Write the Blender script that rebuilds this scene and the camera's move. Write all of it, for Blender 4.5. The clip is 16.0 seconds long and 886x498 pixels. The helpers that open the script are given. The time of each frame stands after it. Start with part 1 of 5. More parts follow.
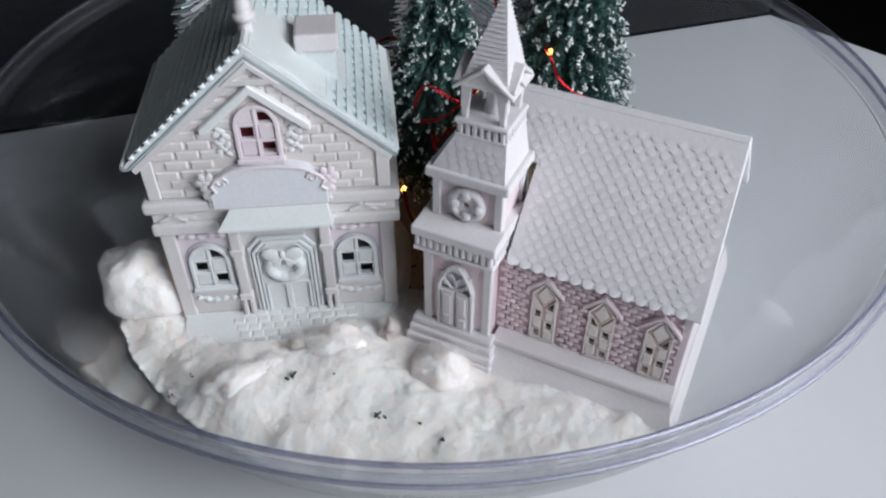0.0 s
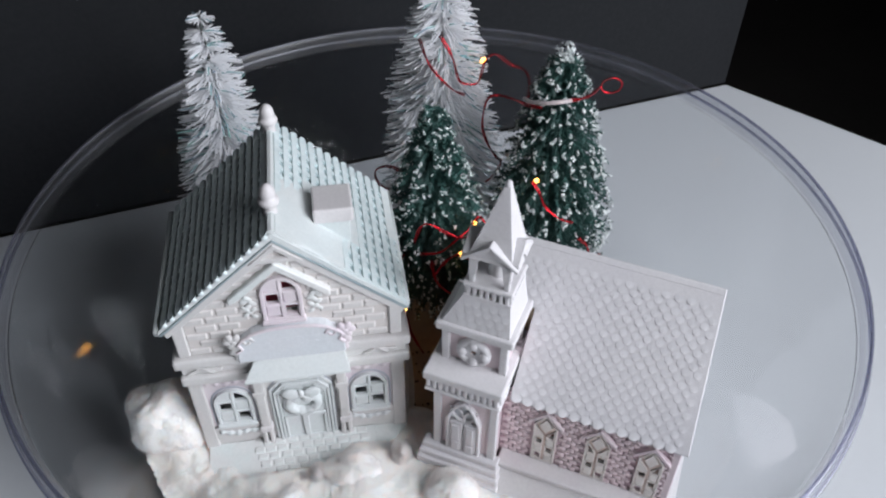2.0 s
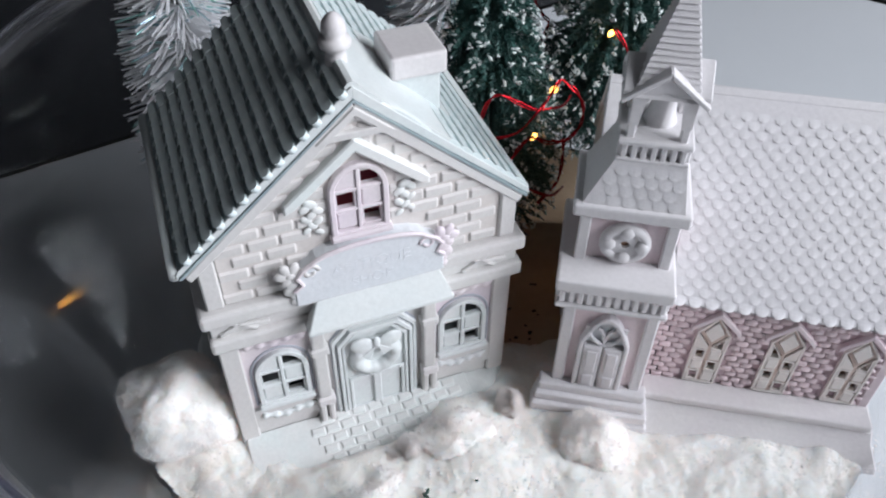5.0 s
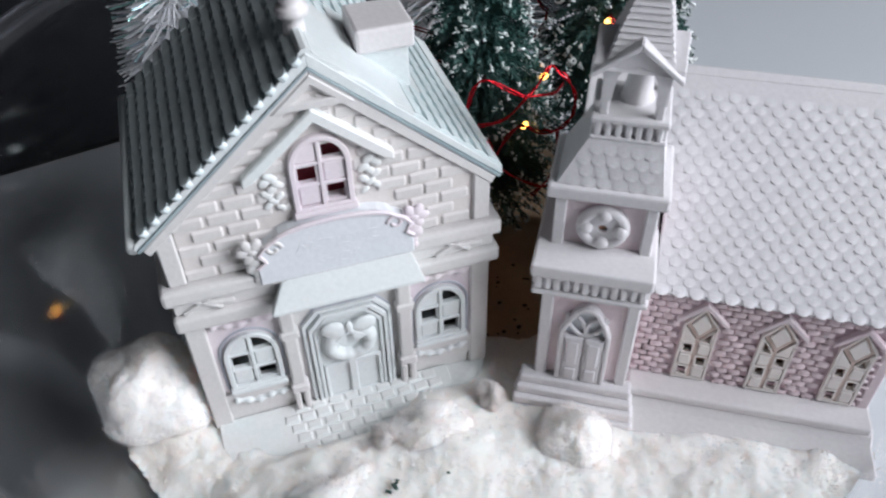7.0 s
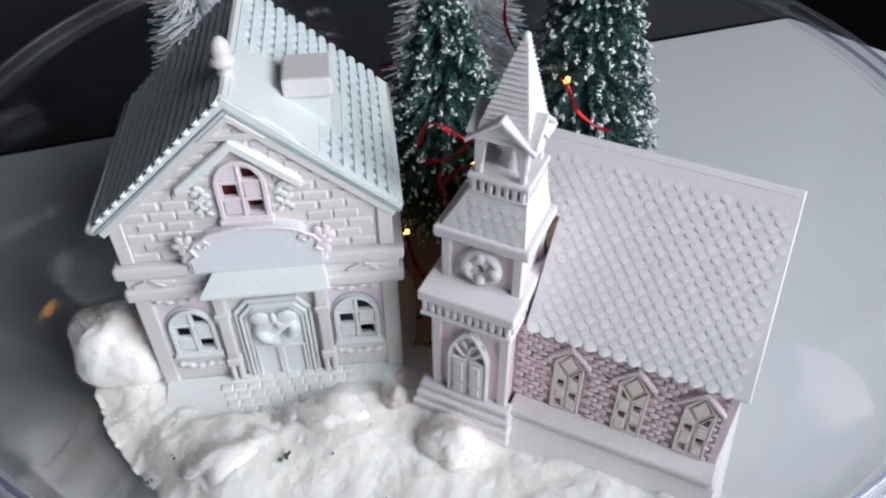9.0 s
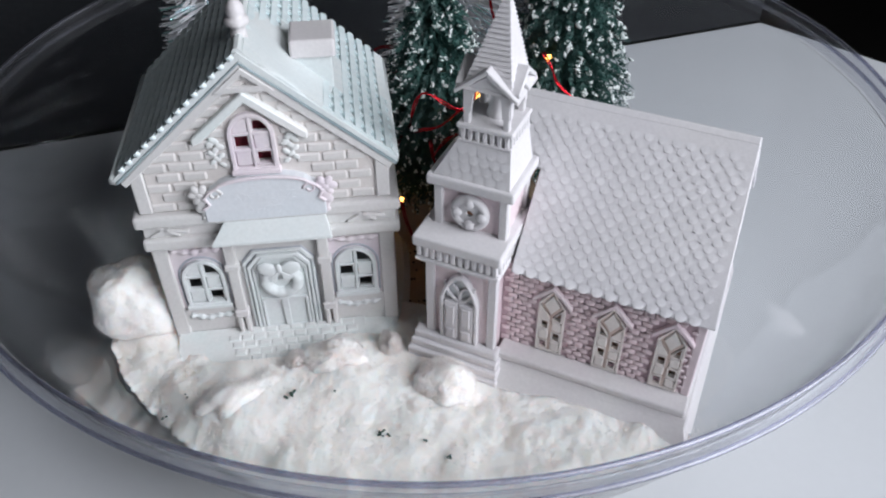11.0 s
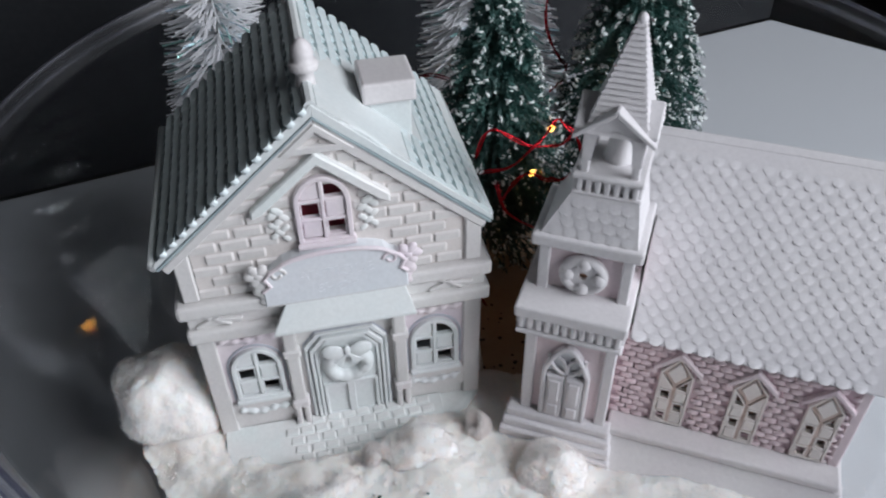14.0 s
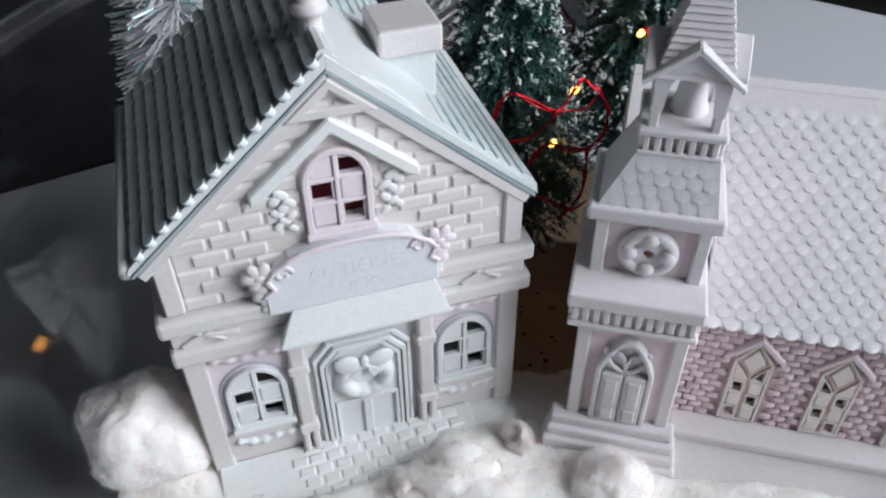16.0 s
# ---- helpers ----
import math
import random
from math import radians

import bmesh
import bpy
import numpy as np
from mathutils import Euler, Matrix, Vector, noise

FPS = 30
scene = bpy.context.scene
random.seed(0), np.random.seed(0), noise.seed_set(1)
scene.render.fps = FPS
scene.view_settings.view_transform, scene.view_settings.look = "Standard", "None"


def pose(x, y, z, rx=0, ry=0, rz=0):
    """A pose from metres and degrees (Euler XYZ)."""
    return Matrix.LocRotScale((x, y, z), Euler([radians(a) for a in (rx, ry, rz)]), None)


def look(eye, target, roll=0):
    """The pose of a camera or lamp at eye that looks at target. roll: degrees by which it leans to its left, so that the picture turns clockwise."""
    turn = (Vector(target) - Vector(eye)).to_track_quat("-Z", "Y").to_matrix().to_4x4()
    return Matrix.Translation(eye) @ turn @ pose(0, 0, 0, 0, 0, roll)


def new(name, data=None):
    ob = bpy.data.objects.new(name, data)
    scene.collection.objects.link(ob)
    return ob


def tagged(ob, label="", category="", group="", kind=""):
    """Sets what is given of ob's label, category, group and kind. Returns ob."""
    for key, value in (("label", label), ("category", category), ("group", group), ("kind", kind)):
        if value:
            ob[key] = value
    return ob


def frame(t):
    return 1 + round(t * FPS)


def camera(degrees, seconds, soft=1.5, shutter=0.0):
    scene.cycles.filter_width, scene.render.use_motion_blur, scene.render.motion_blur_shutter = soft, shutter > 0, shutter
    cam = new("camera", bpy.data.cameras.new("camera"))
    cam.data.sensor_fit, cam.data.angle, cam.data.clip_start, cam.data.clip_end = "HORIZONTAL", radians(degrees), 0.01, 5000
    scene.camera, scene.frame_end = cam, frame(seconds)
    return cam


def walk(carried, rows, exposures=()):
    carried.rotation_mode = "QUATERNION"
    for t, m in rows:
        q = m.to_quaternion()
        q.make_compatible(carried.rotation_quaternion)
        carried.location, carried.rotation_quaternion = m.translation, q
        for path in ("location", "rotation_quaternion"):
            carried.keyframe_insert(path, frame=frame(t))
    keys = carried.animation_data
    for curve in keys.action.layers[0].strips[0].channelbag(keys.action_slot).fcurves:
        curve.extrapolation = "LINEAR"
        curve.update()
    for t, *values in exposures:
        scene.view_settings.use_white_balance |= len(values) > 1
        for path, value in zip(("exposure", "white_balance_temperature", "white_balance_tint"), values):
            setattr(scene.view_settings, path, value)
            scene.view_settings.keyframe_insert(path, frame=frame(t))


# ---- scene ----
cam = camera(57.6, 16.0, 2.1, 0.4)
METRES, EYE, TILT, LEAN, TURN = 0.55, 0.31, -42.3, 0.0, 0.0
ROWS = [
    (0.0, 0.0, 0.0, 0.0, 0.0, 0.0, -0.0),
    (0.5, -0.0043, -0.0163, 0.0232, -0.18, 0.25, 0.29),
    (1.0, -0.0122, -0.0305, 0.0523, -0.7, 0.25, 0.55),
    (1.5, -0.0249, -0.0474, 0.0823, -1.65, 0.22, 1.12),
    (2.0, -0.0345, -0.0529, 0.1094, -2.89, -0.1, 2.03),
    (2.5, -0.0475, -0.0401, 0.1353, -4.04, -0.59, 2.71),
    (3.0, -0.0662, -0.0162, 0.136, -5.78, -1.67, 3.68),
    (3.5, -0.1012, 0.0371, 0.1193, -8.68, -2.97, 5.46),
    (4.0, -0.1489, 0.103, 0.1005, -10.95, -4.22, 7.69),
    (6.5, -0.1669, 0.156, 0.0542, -10.86, -0.5, 10.68),
    (7.0, -0.1273, 0.1478, 0.0405, -8.54, -1.22, 8.78),
    (7.5, -0.0924, 0.1253, 0.0405, -6.79, -1.66, 6.93),
    (8.0, -0.0548, 0.1076, 0.0451, -4.24, -1.67, 4.94),
    (8.5, -0.031, 0.0868, 0.0568, -1.76, -1.06, 2.87),
    (9.0, -0.0083, 0.0649, 0.0492, -0.24, -0.92, 0.71),
    (9.5, 0.0031, 0.0516, 0.034, 1.16, -0.28, -0.18),
    (10.0, 0.0089, 0.0348, 0.0129, 1.19, 0.26, -0.2),
    (12.5, -0.056, 0.0146, -0.0113, -4.9, 1.99, 4.23),
    (13.0, -0.0611, 0.0467, 0.0042, -4.67, 1.62, 4.5),
    (13.5, -0.072, 0.0753, 0.0225, -4.34, 1.23, 4.65),
    (14.0, -0.0956, 0.1077, 0.042, -4.43, 1.21, 4.97),
    (14.5, -0.103, 0.1445, 0.0494, -4.64, 1.21, 5.64),
    (15.0, -0.1027, 0.1759, 0.0548, -5.32, 1.31, 6.5),
    (15.5, -0.1174, 0.1885, 0.0548, -7.12, 1.03, 7.64),
    (16.0, -0.1336, 0.1901, 0.0418, -8.46, 0.65, 8.43),
]
walk(cam, [(t, pose(0, 0, EYE, TILT, LEAN, TURN) @ pose(METRES * x, METRES * y, METRES * z, 90 + pitch, roll, yaw)) for t, x, y, z, yaw, pitch, roll in ROWS],
     [(0.0, -0.12), (1.0, -0.04), (2.0, 0.0), (3.0, 0.18), (4.0, 0.2), (6.5, 0.2), (8.0, 0.12), (9.0, 0.12), (10.0, 0.06), (12.5, -0.06), (13.5, -0.14), (15.0, -0.08), (16.0, 0.06)])

# ---- world, light ----
world = bpy.data.worlds.new("world")
scene.world = world
world.use_nodes = True
wn = world.node_tree.nodes
sky = wn.new("ShaderNodeTexSky")
sky.sky_type = 'NISHITA'
sky.sun_disc = False
sky.sun_elevation, sky.sun_rotation = radians(35), radians(120)
wn["Background"].inputs["Strength"].default_value = 0.08
world.node_tree.links.new(sky.outputs["Color"], wn["Background"].inputs["Color"])


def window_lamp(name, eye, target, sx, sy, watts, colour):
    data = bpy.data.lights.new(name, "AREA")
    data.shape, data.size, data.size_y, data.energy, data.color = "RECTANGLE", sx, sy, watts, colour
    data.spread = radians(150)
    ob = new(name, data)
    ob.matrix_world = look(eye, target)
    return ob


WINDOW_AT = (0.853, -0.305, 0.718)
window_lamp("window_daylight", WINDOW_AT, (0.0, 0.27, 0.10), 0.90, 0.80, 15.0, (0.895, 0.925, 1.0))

# ---- materials ----


def material(name, base, rough=0.5, var=None, scale=40.0, fine=400.0, bump=0.1, metal=0.0, amount=1.0, bump_size=0.0004, rand=0.0, sss=0.0, coords="Object"):
    m = bpy.data.materials.new(name)
    m.use_nodes = True
    n, l = m.node_tree.nodes, m.node_tree.links
    b = n["Principled BSDF"]
    b.inputs["Metallic"].default_value = metal
    tc = n.new("ShaderNodeTexCoord")
    big = n.new("ShaderNodeTexNoise")
    big.inputs["Scale"].default_value, big.inputs["Detail"].default_value = scale, 5
    small = n.new("ShaderNodeTexNoise")
    small.inputs["Scale"].default_value, small.inputs["Detail"].default_value = fine, 4
    for t in (big, small):
        l.new(tc.outputs[coords], t.inputs["Vector"])
    ramp = n.new("ShaderNodeValToRGB")
    ramp.color_ramp.elements[0].position, ramp.color_ramp.elements[1].position = 0.35, 0.68
    var = var or tuple(c * 0.9 for c in base)
    ramp.color_ramp.elements[0].color = (*var, 1)
    ramp.color_ramp.elements[1].color = (*base, 1)
    l.new(big.outputs["Fac"], ramp.inputs["Fac"])
    mix = n.new("ShaderNodeMixRGB")
    mix.blend_type = "MULTIPLY"
    mix.inputs["Fac"].default_value = 0.16 * amount
    l.new(ramp.outputs["Color"], mix.inputs["Color1"])
    l.new(small.outputs["Fac"], mix.inputs["Color2"])
    out = mix.outputs["Color"]
    gain = n.new("ShaderNodeMixRGB")
    gain.blend_type = "MULTIPLY"
    gain.inputs["Fac"].default_value = 1.0
    gain.inputs["Color2"].default_value = (1 + 0.08 * amount,) * 3 + (1,)
    l.new(out, gain.inputs["Color1"])
    out = gain.outputs["Color"]
    if rand:
        info = n.new("ShaderNodeObjectInfo")
        hsv = n.new("ShaderNodeHueSaturation")
        rng = n.new("ShaderNodeMapRange")
        rng.inputs["To Min"].default_value, rng.inputs["To Max"].default_value = 1 - rand, 1 + rand
        l.new(info.outputs["Random"], rng.inputs["Value"])
        l.new(rng.outputs["Result"], hsv.inputs["Value"])
        l.new(out, hsv.inputs["Color"])
        out = hsv.outputs["Color"]
    l.new(out, b.inputs["Base Color"])
    rr = n.new("ShaderNodeMapRange")
    rr.inputs["To Min"].default_value, rr.inputs["To Max"].default_value = max(0.02, rough - 0.12), min(1, rough + 0.12)
    l.new(small.outputs["Fac"], rr.inputs["Value"])
    l.new(rr.outputs["Result"], b.inputs["Roughness"])
    bp = n.new("ShaderNodeBump")
    bp.inputs["Strength"].default_value, bp.inputs["Distance"].default_value = bump, bump_size
    l.new(small.outputs["Fac"], bp.inputs["Height"])
    l.new(bp.outputs["Normal"], b.inputs["Normal"])
    if sss:
        b.inputs["Subsurface Weight"].default_value = sss
        b.inputs["Subsurface Radius"].default_value = (0.008, 0.007, 0.0065)
        b.inputs["Subsurface Scale"].default_value = 0.32
    return m


CREAM = material("cream_bisque", (0.659, 0.655, 0.638), 0.55, (0.665, 0.640, 0.634), 45, 700, 0.25)
CREAM_JOINT = material("cream_joint", (0.665, 0.617, 0.589), 0.6, (0.694, 0.655, 0.632), 60, 700, 0.25)
CREAM_BRICK = material("cream_brick", (0.666, 0.657, 0.636), 0.55, (0.666, 0.627, 0.615), 60, 700, 0.25, rand=0.04)
WHITE = material("white_bisque", (0.735, 0.716, 0.707), 0.5, (0.707, 0.670, 0.679), 50, 700, 0.2)
MINT = material("mint_glaze", (0.733, 0.755, 0.742), 0.5, (0.672, 0.725, 0.725), 35, 700, 0.2)
MINT_TILE = material("mint_tile", (0.75, 0.815, 0.81), 0.36, (0.67, 0.765, 0.775), 35, 700, 0.2, rand=0.06)
LAV = material("lavender_grey", (0.72, 0.735, 0.76), 0.5, (0.67, 0.70, 0.73), 60, 700, 0.2)
LILAC = material("lilac_wash", (0.72, 0.64, 0.70), 0.55, (0.76, 0.70, 0.71), 60, 700, 0.2)
PINK = material("pink_wash", (0.74, 0.60, 0.64), 0.55, (0.78, 0.69, 0.70), 40, 700, 0.2)
PINK_BRICK = material("pink_brick", (0.74, 0.585, 0.605), 0.55, (0.77, 0.65, 0.67), 50, 700, 0.25, rand=0.1)
PINK_JOINT = material("pink_joint", (0.50, 0.36, 0.40), 0.6, (0.60, 0.46, 0.50), 60, 700, 0.25)
PEARL = material("pearl_white", (0.735, 0.716, 0.721), 0.45, (0.702, 0.684, 0.702), 30, 700, 0.2)
SCALE = material("scale_white", (0.735, 0.716, 0.725), 0.5, (0.698, 0.688, 0.711), 30, 700, 0.2, rand=0.05)
IVORY = material("ivory_pane", (0.81, 0.77, 0.73), 0.5, (0.80, 0.73, 0.69), 120, 700, 0.2)
IVORY_EDGE = material("worn_ivory_edge", (0.60, 0.45, 0.39), 0.55, (0.70, 0.57, 0.51), 150, 700, 0.2)
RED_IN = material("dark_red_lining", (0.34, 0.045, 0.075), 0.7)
BROWN_IN = material("brown_lining", (0.50, 0.27, 0.18), 0.7)
TEAL_EDGE = material("teal_edge_wash", (0.22, 0.28, 0.31), 0.5, (0.40, 0.48, 0.50), 60, 500, 0.15)
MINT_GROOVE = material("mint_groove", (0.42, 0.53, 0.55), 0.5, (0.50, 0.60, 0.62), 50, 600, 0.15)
MINT_WASH = material("mint_wash", (0.74, 0.79, 0.775), 0.5, (0.79, 0.78, 0.765), 70, 700, 0.2)
GREY_MINT = material("grey_mint_wash", (0.715, 0.765, 0.755), 0.5, (0.73, 0.745, 0.75), 70, 700, 0.2)
# slate tone for shadow lines painted round the shop's door and windows
LINE_SHADE = material("slate_line_shade", (0.36, 0.38, 0.44), 0.55, (0.50, 0.52, 0.57), 90, 600, 0.15)
# near-black that stands for the shade inside the church
HOLLOW_SHADE = material("hollow_shade", (0.03, 0.025, 0.025), 0.8)
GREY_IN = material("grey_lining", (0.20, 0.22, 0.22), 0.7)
SNOW = material("faux_snow", (0.99, 0.912, 0.865), 0.8, (0.98, 0.898, 0.848), 35, 2600, 0.55, bump_size=0.0004, sss=1.0, amount=0.15)
GRAIN = material("snow_grain", (0.98, 0.91, 0.865), 0.35, (0.965, 0.892, 0.848), 300, 1500, 0.1, amount=0.2)
COTTON = material("cotton_snow", (0.972, 0.908, 0.875), 0.85, (0.962, 0.893, 0.858), 40, 2200, 0.5, bump_size=0.0004, sss=1.0, amount=0.15)
GLITTER = material("ice_glitter", (0.97, 0.935, 0.915), 0.15, (0.97, 0.95, 0.95), 500, 2000, 0.0)
NEEDLE = material("green_bristle", (0.044, 0.125, 0.108), 0.5, (0.020, 0.062, 0.055), 120, 900, 0.1)
FROST = material("frost_white", (0.80, 0.83, 0.82), 0.7, (0.70, 0.75, 0.74), 300, 1500, 0.3)
TINSEL = material("white_tinsel", (0.98, 0.98, 1.0), 0.35, (0.96, 0.965, 1.0), 150, 900, 0.05, amount=0.1)
IRIS = material("iridescent_tinsel", (0.35, 0.75, 0.62), 0.2, (0.60, 0.72, 0.90), 200, 900, 0.05, metal=0.5)
TRUNK = material("twisted_wire", (0.20, 0.20, 0.19), 0.4, metal=0.8)
WIRE = material("red_wire", (0.62, 0.02, 0.035), 0.2, (0.45, 0.012, 0.022), 150, 800, 0.05, metal=0.85)
STRAP = material("clear_strap", (0.60, 0.52, 0.52), 0.3)
WOOD = material("base_wood", (0.54, 0.40, 0.275), 0.6, (0.45, 0.32, 0.21), 45, 350, 0.3)
BARK = material("brown_bark", (0.16, 0.10, 0.065), 0.8, (0.09, 0.055, 0.035), 90, 500, 0.5)
DEBRIS = material("green_flock", (0.03, 0.07, 0.06), 0.8, (0.06, 0.10, 0.08), 500, 2000, 0.2)
DARKBIT = material("dark_speck", (0.04, 0.03, 0.025), 0.8)
TABLE = material("white_laminate", (0.67, 0.69, 0.71), 0.5, (0.64, 0.66, 0.685), 5, 250, 0.05, amount=0.25)
BOARD = material("charcoal_board", (0.0056, 0.0070, 0.0095), 0.9, (0.004, 0.0050, 0.0068), 6, 300, 0.2)
ROOM = material("dark_wall_paint", (0.012, 0.012, 0.013), 0.9, (0.008, 0.008, 0.009), 2, 60, 0.2)
# pale paint of the unseen wall that bounces fill light
FILL_PAINT = material("fill_wall_paint", (0.74, 0.72, 0.69), 0.9, (0.70, 0.68, 0.65), 3, 80, 0.2)
GREY_PAINT = material("grey_ceiling_paint", (0.11, 0.11, 0.11), 0.9, (0.10, 0.10, 0.10), 3, 80, 0.2)
FLOOR = material("dark_floor", (0.03, 0.027, 0.025), 0.7, (0.02, 0.018, 0.017), 3, 80, 0.2)
LEG = material("white_leg", (0.7, 0.7, 0.7), 0.5)


def see_through(m, colour, share):
    """Lets part of the light pass through thin bristles."""
    n, l = m.node_tree.nodes, m.node_tree.links
    tr, mix = n.new("ShaderNodeBsdfTranslucent"), n.new("ShaderNodeMixShader")
    tr.inputs["Color"].default_value = (*colour, 1)
    mix.inputs["Fac"].default_value = share
    l.new(n["Principled BSDF"].outputs["BSDF"], mix.inputs[1])
    l.new(tr.outputs["BSDF"], mix.inputs[2])
    l.new(mix.outputs["Shader"], n["Material Output"].inputs["Surface"])


TINSEL.node_tree.nodes["Principled BSDF"].inputs["Sheen Weight"].default_value = 1.0
see_through(TINSEL, (1.0, 1.0, 1.0), 0.5)


def clear_sheet(name, tint, rough, least, most, scale, strength):
    """A thin clear sheet: light passes straight through, gloss grows towards a grazing view."""
    m = bpy.data.materials.new(name)
    m.use_nodes = True
    n, l = m.node_tree.nodes, m.node_tree.links
    n.remove(n["Principled BSDF"])
    clear, gloss, mix, facing = n.new("ShaderNodeBsdfTransparent"), n.new("ShaderNodeBsdfGlossy"), n.new("ShaderNodeMixShader"), n.new("ShaderNodeLayerWeight")
    clear.inputs["Color"].default_value = (*tint, 1)
    gloss.inputs["Roughness"].default_value = rough
    facing.inputs["Blend"].default_value = 0.5
    power, span = n.new("ShaderNodeMath"), n.new("ShaderNodeMapRange")
    power.operation = "POWER"
    power.inputs[1].default_value = 4.0
    span.inputs["To Min"].default_value, span.inputs["To Max"].default_value = least, most
    tc, wave, bp = n.new("ShaderNodeTexCoord"), n.new("ShaderNodeTexNoise"), n.new("ShaderNodeBump")
    wave.inputs["Scale"].default_value, wave.inputs["Detail"].default_value = scale, 2
    bp.inputs["Strength"].default_value, bp.inputs["Distance"].default_value = strength, 0.004
    l.new(tc.outputs["Object"], wave.inputs["Vector"])
    l.new(wave.outputs["Fac"], bp.inputs["Height"])
    l.new(bp.outputs["Normal"], gloss.inputs["Normal"])
    l.new(facing.outputs["Facing"], power.inputs[0])
    l.new(power.outputs["Value"], span.inputs["Value"])
    l.new(span.outputs["Result"], mix.inputs["Fac"])
    l.new(clear.outputs["BSDF"], mix.inputs[1])
    l.new(gloss.outputs["BSDF"], mix.inputs[2])
    l.new(mix.outputs["Shader"], n["Material Output"].inputs["Surface"])
    return m


ACRYLIC = clear_sheet("clear_acrylic", (0.972, 0.978, 0.984), 0.07, 0.028, 0.85, 22.0, 0.12)
RIM = clear_sheet("lavender_acrylic_rim", (0.74, 0.75, 0.86), 0.5, 0.22, 0.6, 40.0, 0.05)
BAND = clear_sheet("hazy_acrylic_band", (0.93, 0.935, 0.96), 0.4, 0.10, 0.6, 40.0, 0.05)


def glow(name, colour, strength):
    m = bpy.data.materials.new(name)
    m.use_nodes = True
    b = m.node_tree.nodes["Principled BSDF"]
    b.inputs["Base Color"].default_value = (*colour, 1)
    b.inputs["Emission Color"].default_value = (*colour, 1)
    b.inputs["Emission Strength"].default_value = strength
    return m


LED = glow("warm_led", (1.0, 0.46, 0.09), 7.0)

# ---- mesh helpers: lengths in millimetres ----
BASE = {}


def thing(name, m, base, label, category, group=""):
    ob = new(name)
    ob.empty_display_size = 0.01
    ob.matrix_world = m @ Matrix.Translation((0, 0, base / 1000))
    BASE[ob.name] = base
    return tagged(ob, label, category, group)


def base_of(ob):
    while ob is not None:
        if ob.name in BASE:
            return BASE[ob.name]
        ob = ob.parent
    return 0.0


def mesh_of(name, bm, mat, base=0.0, smooth=False):
    bmesh.ops.recalc_face_normals(bm, faces=bm.faces[:])
    bm.transform(Matrix.Scale(0.001, 4) @ Matrix.Translation((0, 0, -base)))
    me = bpy.data.meshes.new(name)
    bm.to_mesh(me)
    bm.free()
    me.materials.append(mat)
    if smooth:
        me.polygons.foreach_set("use_smooth", [True] * len(me.polygons))
    return me


def part(name, bm, mat, parent, label="", smooth=False):
    ob = new(name, mesh_of(name, bm, mat, base_of(parent), smooth))
    ob.parent = parent
    if label:
        ob["label"] = label
    return ob


def piece(name, me, parent, m):
    """A small repeated part that shares its mesh; m is in the thing's millimetres."""
    ob = new(name, me)
    ob.parent = parent
    t = m.translation.copy()
    t.z -= base_of(parent)
    q = m.copy()
    q.translation = t * 0.001
    ob.matrix_basis = q
    return ob


def bevel(bm, geom_edges, w, seg=1):
    bmesh.ops.bevel(bm, geom=geom_edges, offset=w, segments=seg, affect="EDGES", profile=0.5, clamp_overlap=True)


def box(bm, x0, x1, y0, y1, z0, z1, bev=0.0, m=None, seg=1):
    r = bmesh.ops.create_cube(bm, size=1.0)
    vs = r["verts"]
    bmesh.ops.scale(bm, vec=(x1 - x0, y1 - y0, z1 - z0), verts=vs)
    bmesh.ops.translate(bm, vec=((x0 + x1) / 2, (y0 + y1) / 2, (z0 + z1) / 2), verts=vs)
    if m is not None:
        bmesh.ops.transform(bm, matrix=m, verts=vs)
    if bev:
        es = list({e for v in vs for e in v.link_edges})
        bevel(bm, es, bev, seg)
    return bm


def boxed(*a, **k):
    return box(bmesh.new(), *a, **k)


def prism(bm, outline, y0, y1, holes=(), bev=0.0):
    """An outline in x and z, with holes, made solid from y0 to y1."""
    edges = []
    for loop in (outline, *holes):
        vs = [bm.verts.new((x, y0, z)) for x, z in loop]
        edges += [bm.edges.new((vs[i], vs[(i + 1) % len(vs)])) for i in range(len(vs))]
    r = bmesh.ops.triangle_fill(bm, use_beauty=True, use_dissolve=False, edges=edges)
    faces = [g for g in r["geom"] if isinstance(g, bmesh.types.BMFace)]
    e = bmesh.ops.extrude_face_region(bm, geom=faces)
    vs = [g for g in e["geom"] if isinstance(g, bmesh.types.BMVert)]
    bmesh.ops.translate(bm, vec=(0, y1 - y0, 0), verts=vs)
    if bev:
        bm.normal_update()
        sharp = [ed for ed in bm.edges if ed.is_valid and len(ed.link_faces) == 2 and ed.calc_face_angle(0) > 0.6]
        bevel(bm, sharp, bev)
    return bm


def arch(x0, x1, z0, zs, zt, n=10, point=0.0):
    """An upright outline with an arched top: springs at zs, crown at zt. point > 0 makes it a pointed arch."""
    pts = [(x0, z0), (x1, z0), (x1, zs)]
    c, half = (x0 + x1) / 2, (x1 - x0) / 2
    for i in range(1, n):
        a = math.pi * i / n
        x = math.cos(a)
        z = math.sin(a) if not point else (1 - abs(x) ** (1.6 + point))
        pts.append((c + half * x, zs + (zt - zs) * z))
    pts.append((x0, zs))
    return pts


def rect(x0, x1, z0, z1):
    return [(x0, z0), (x1, z0), (x1, z1), (x0, z1)]


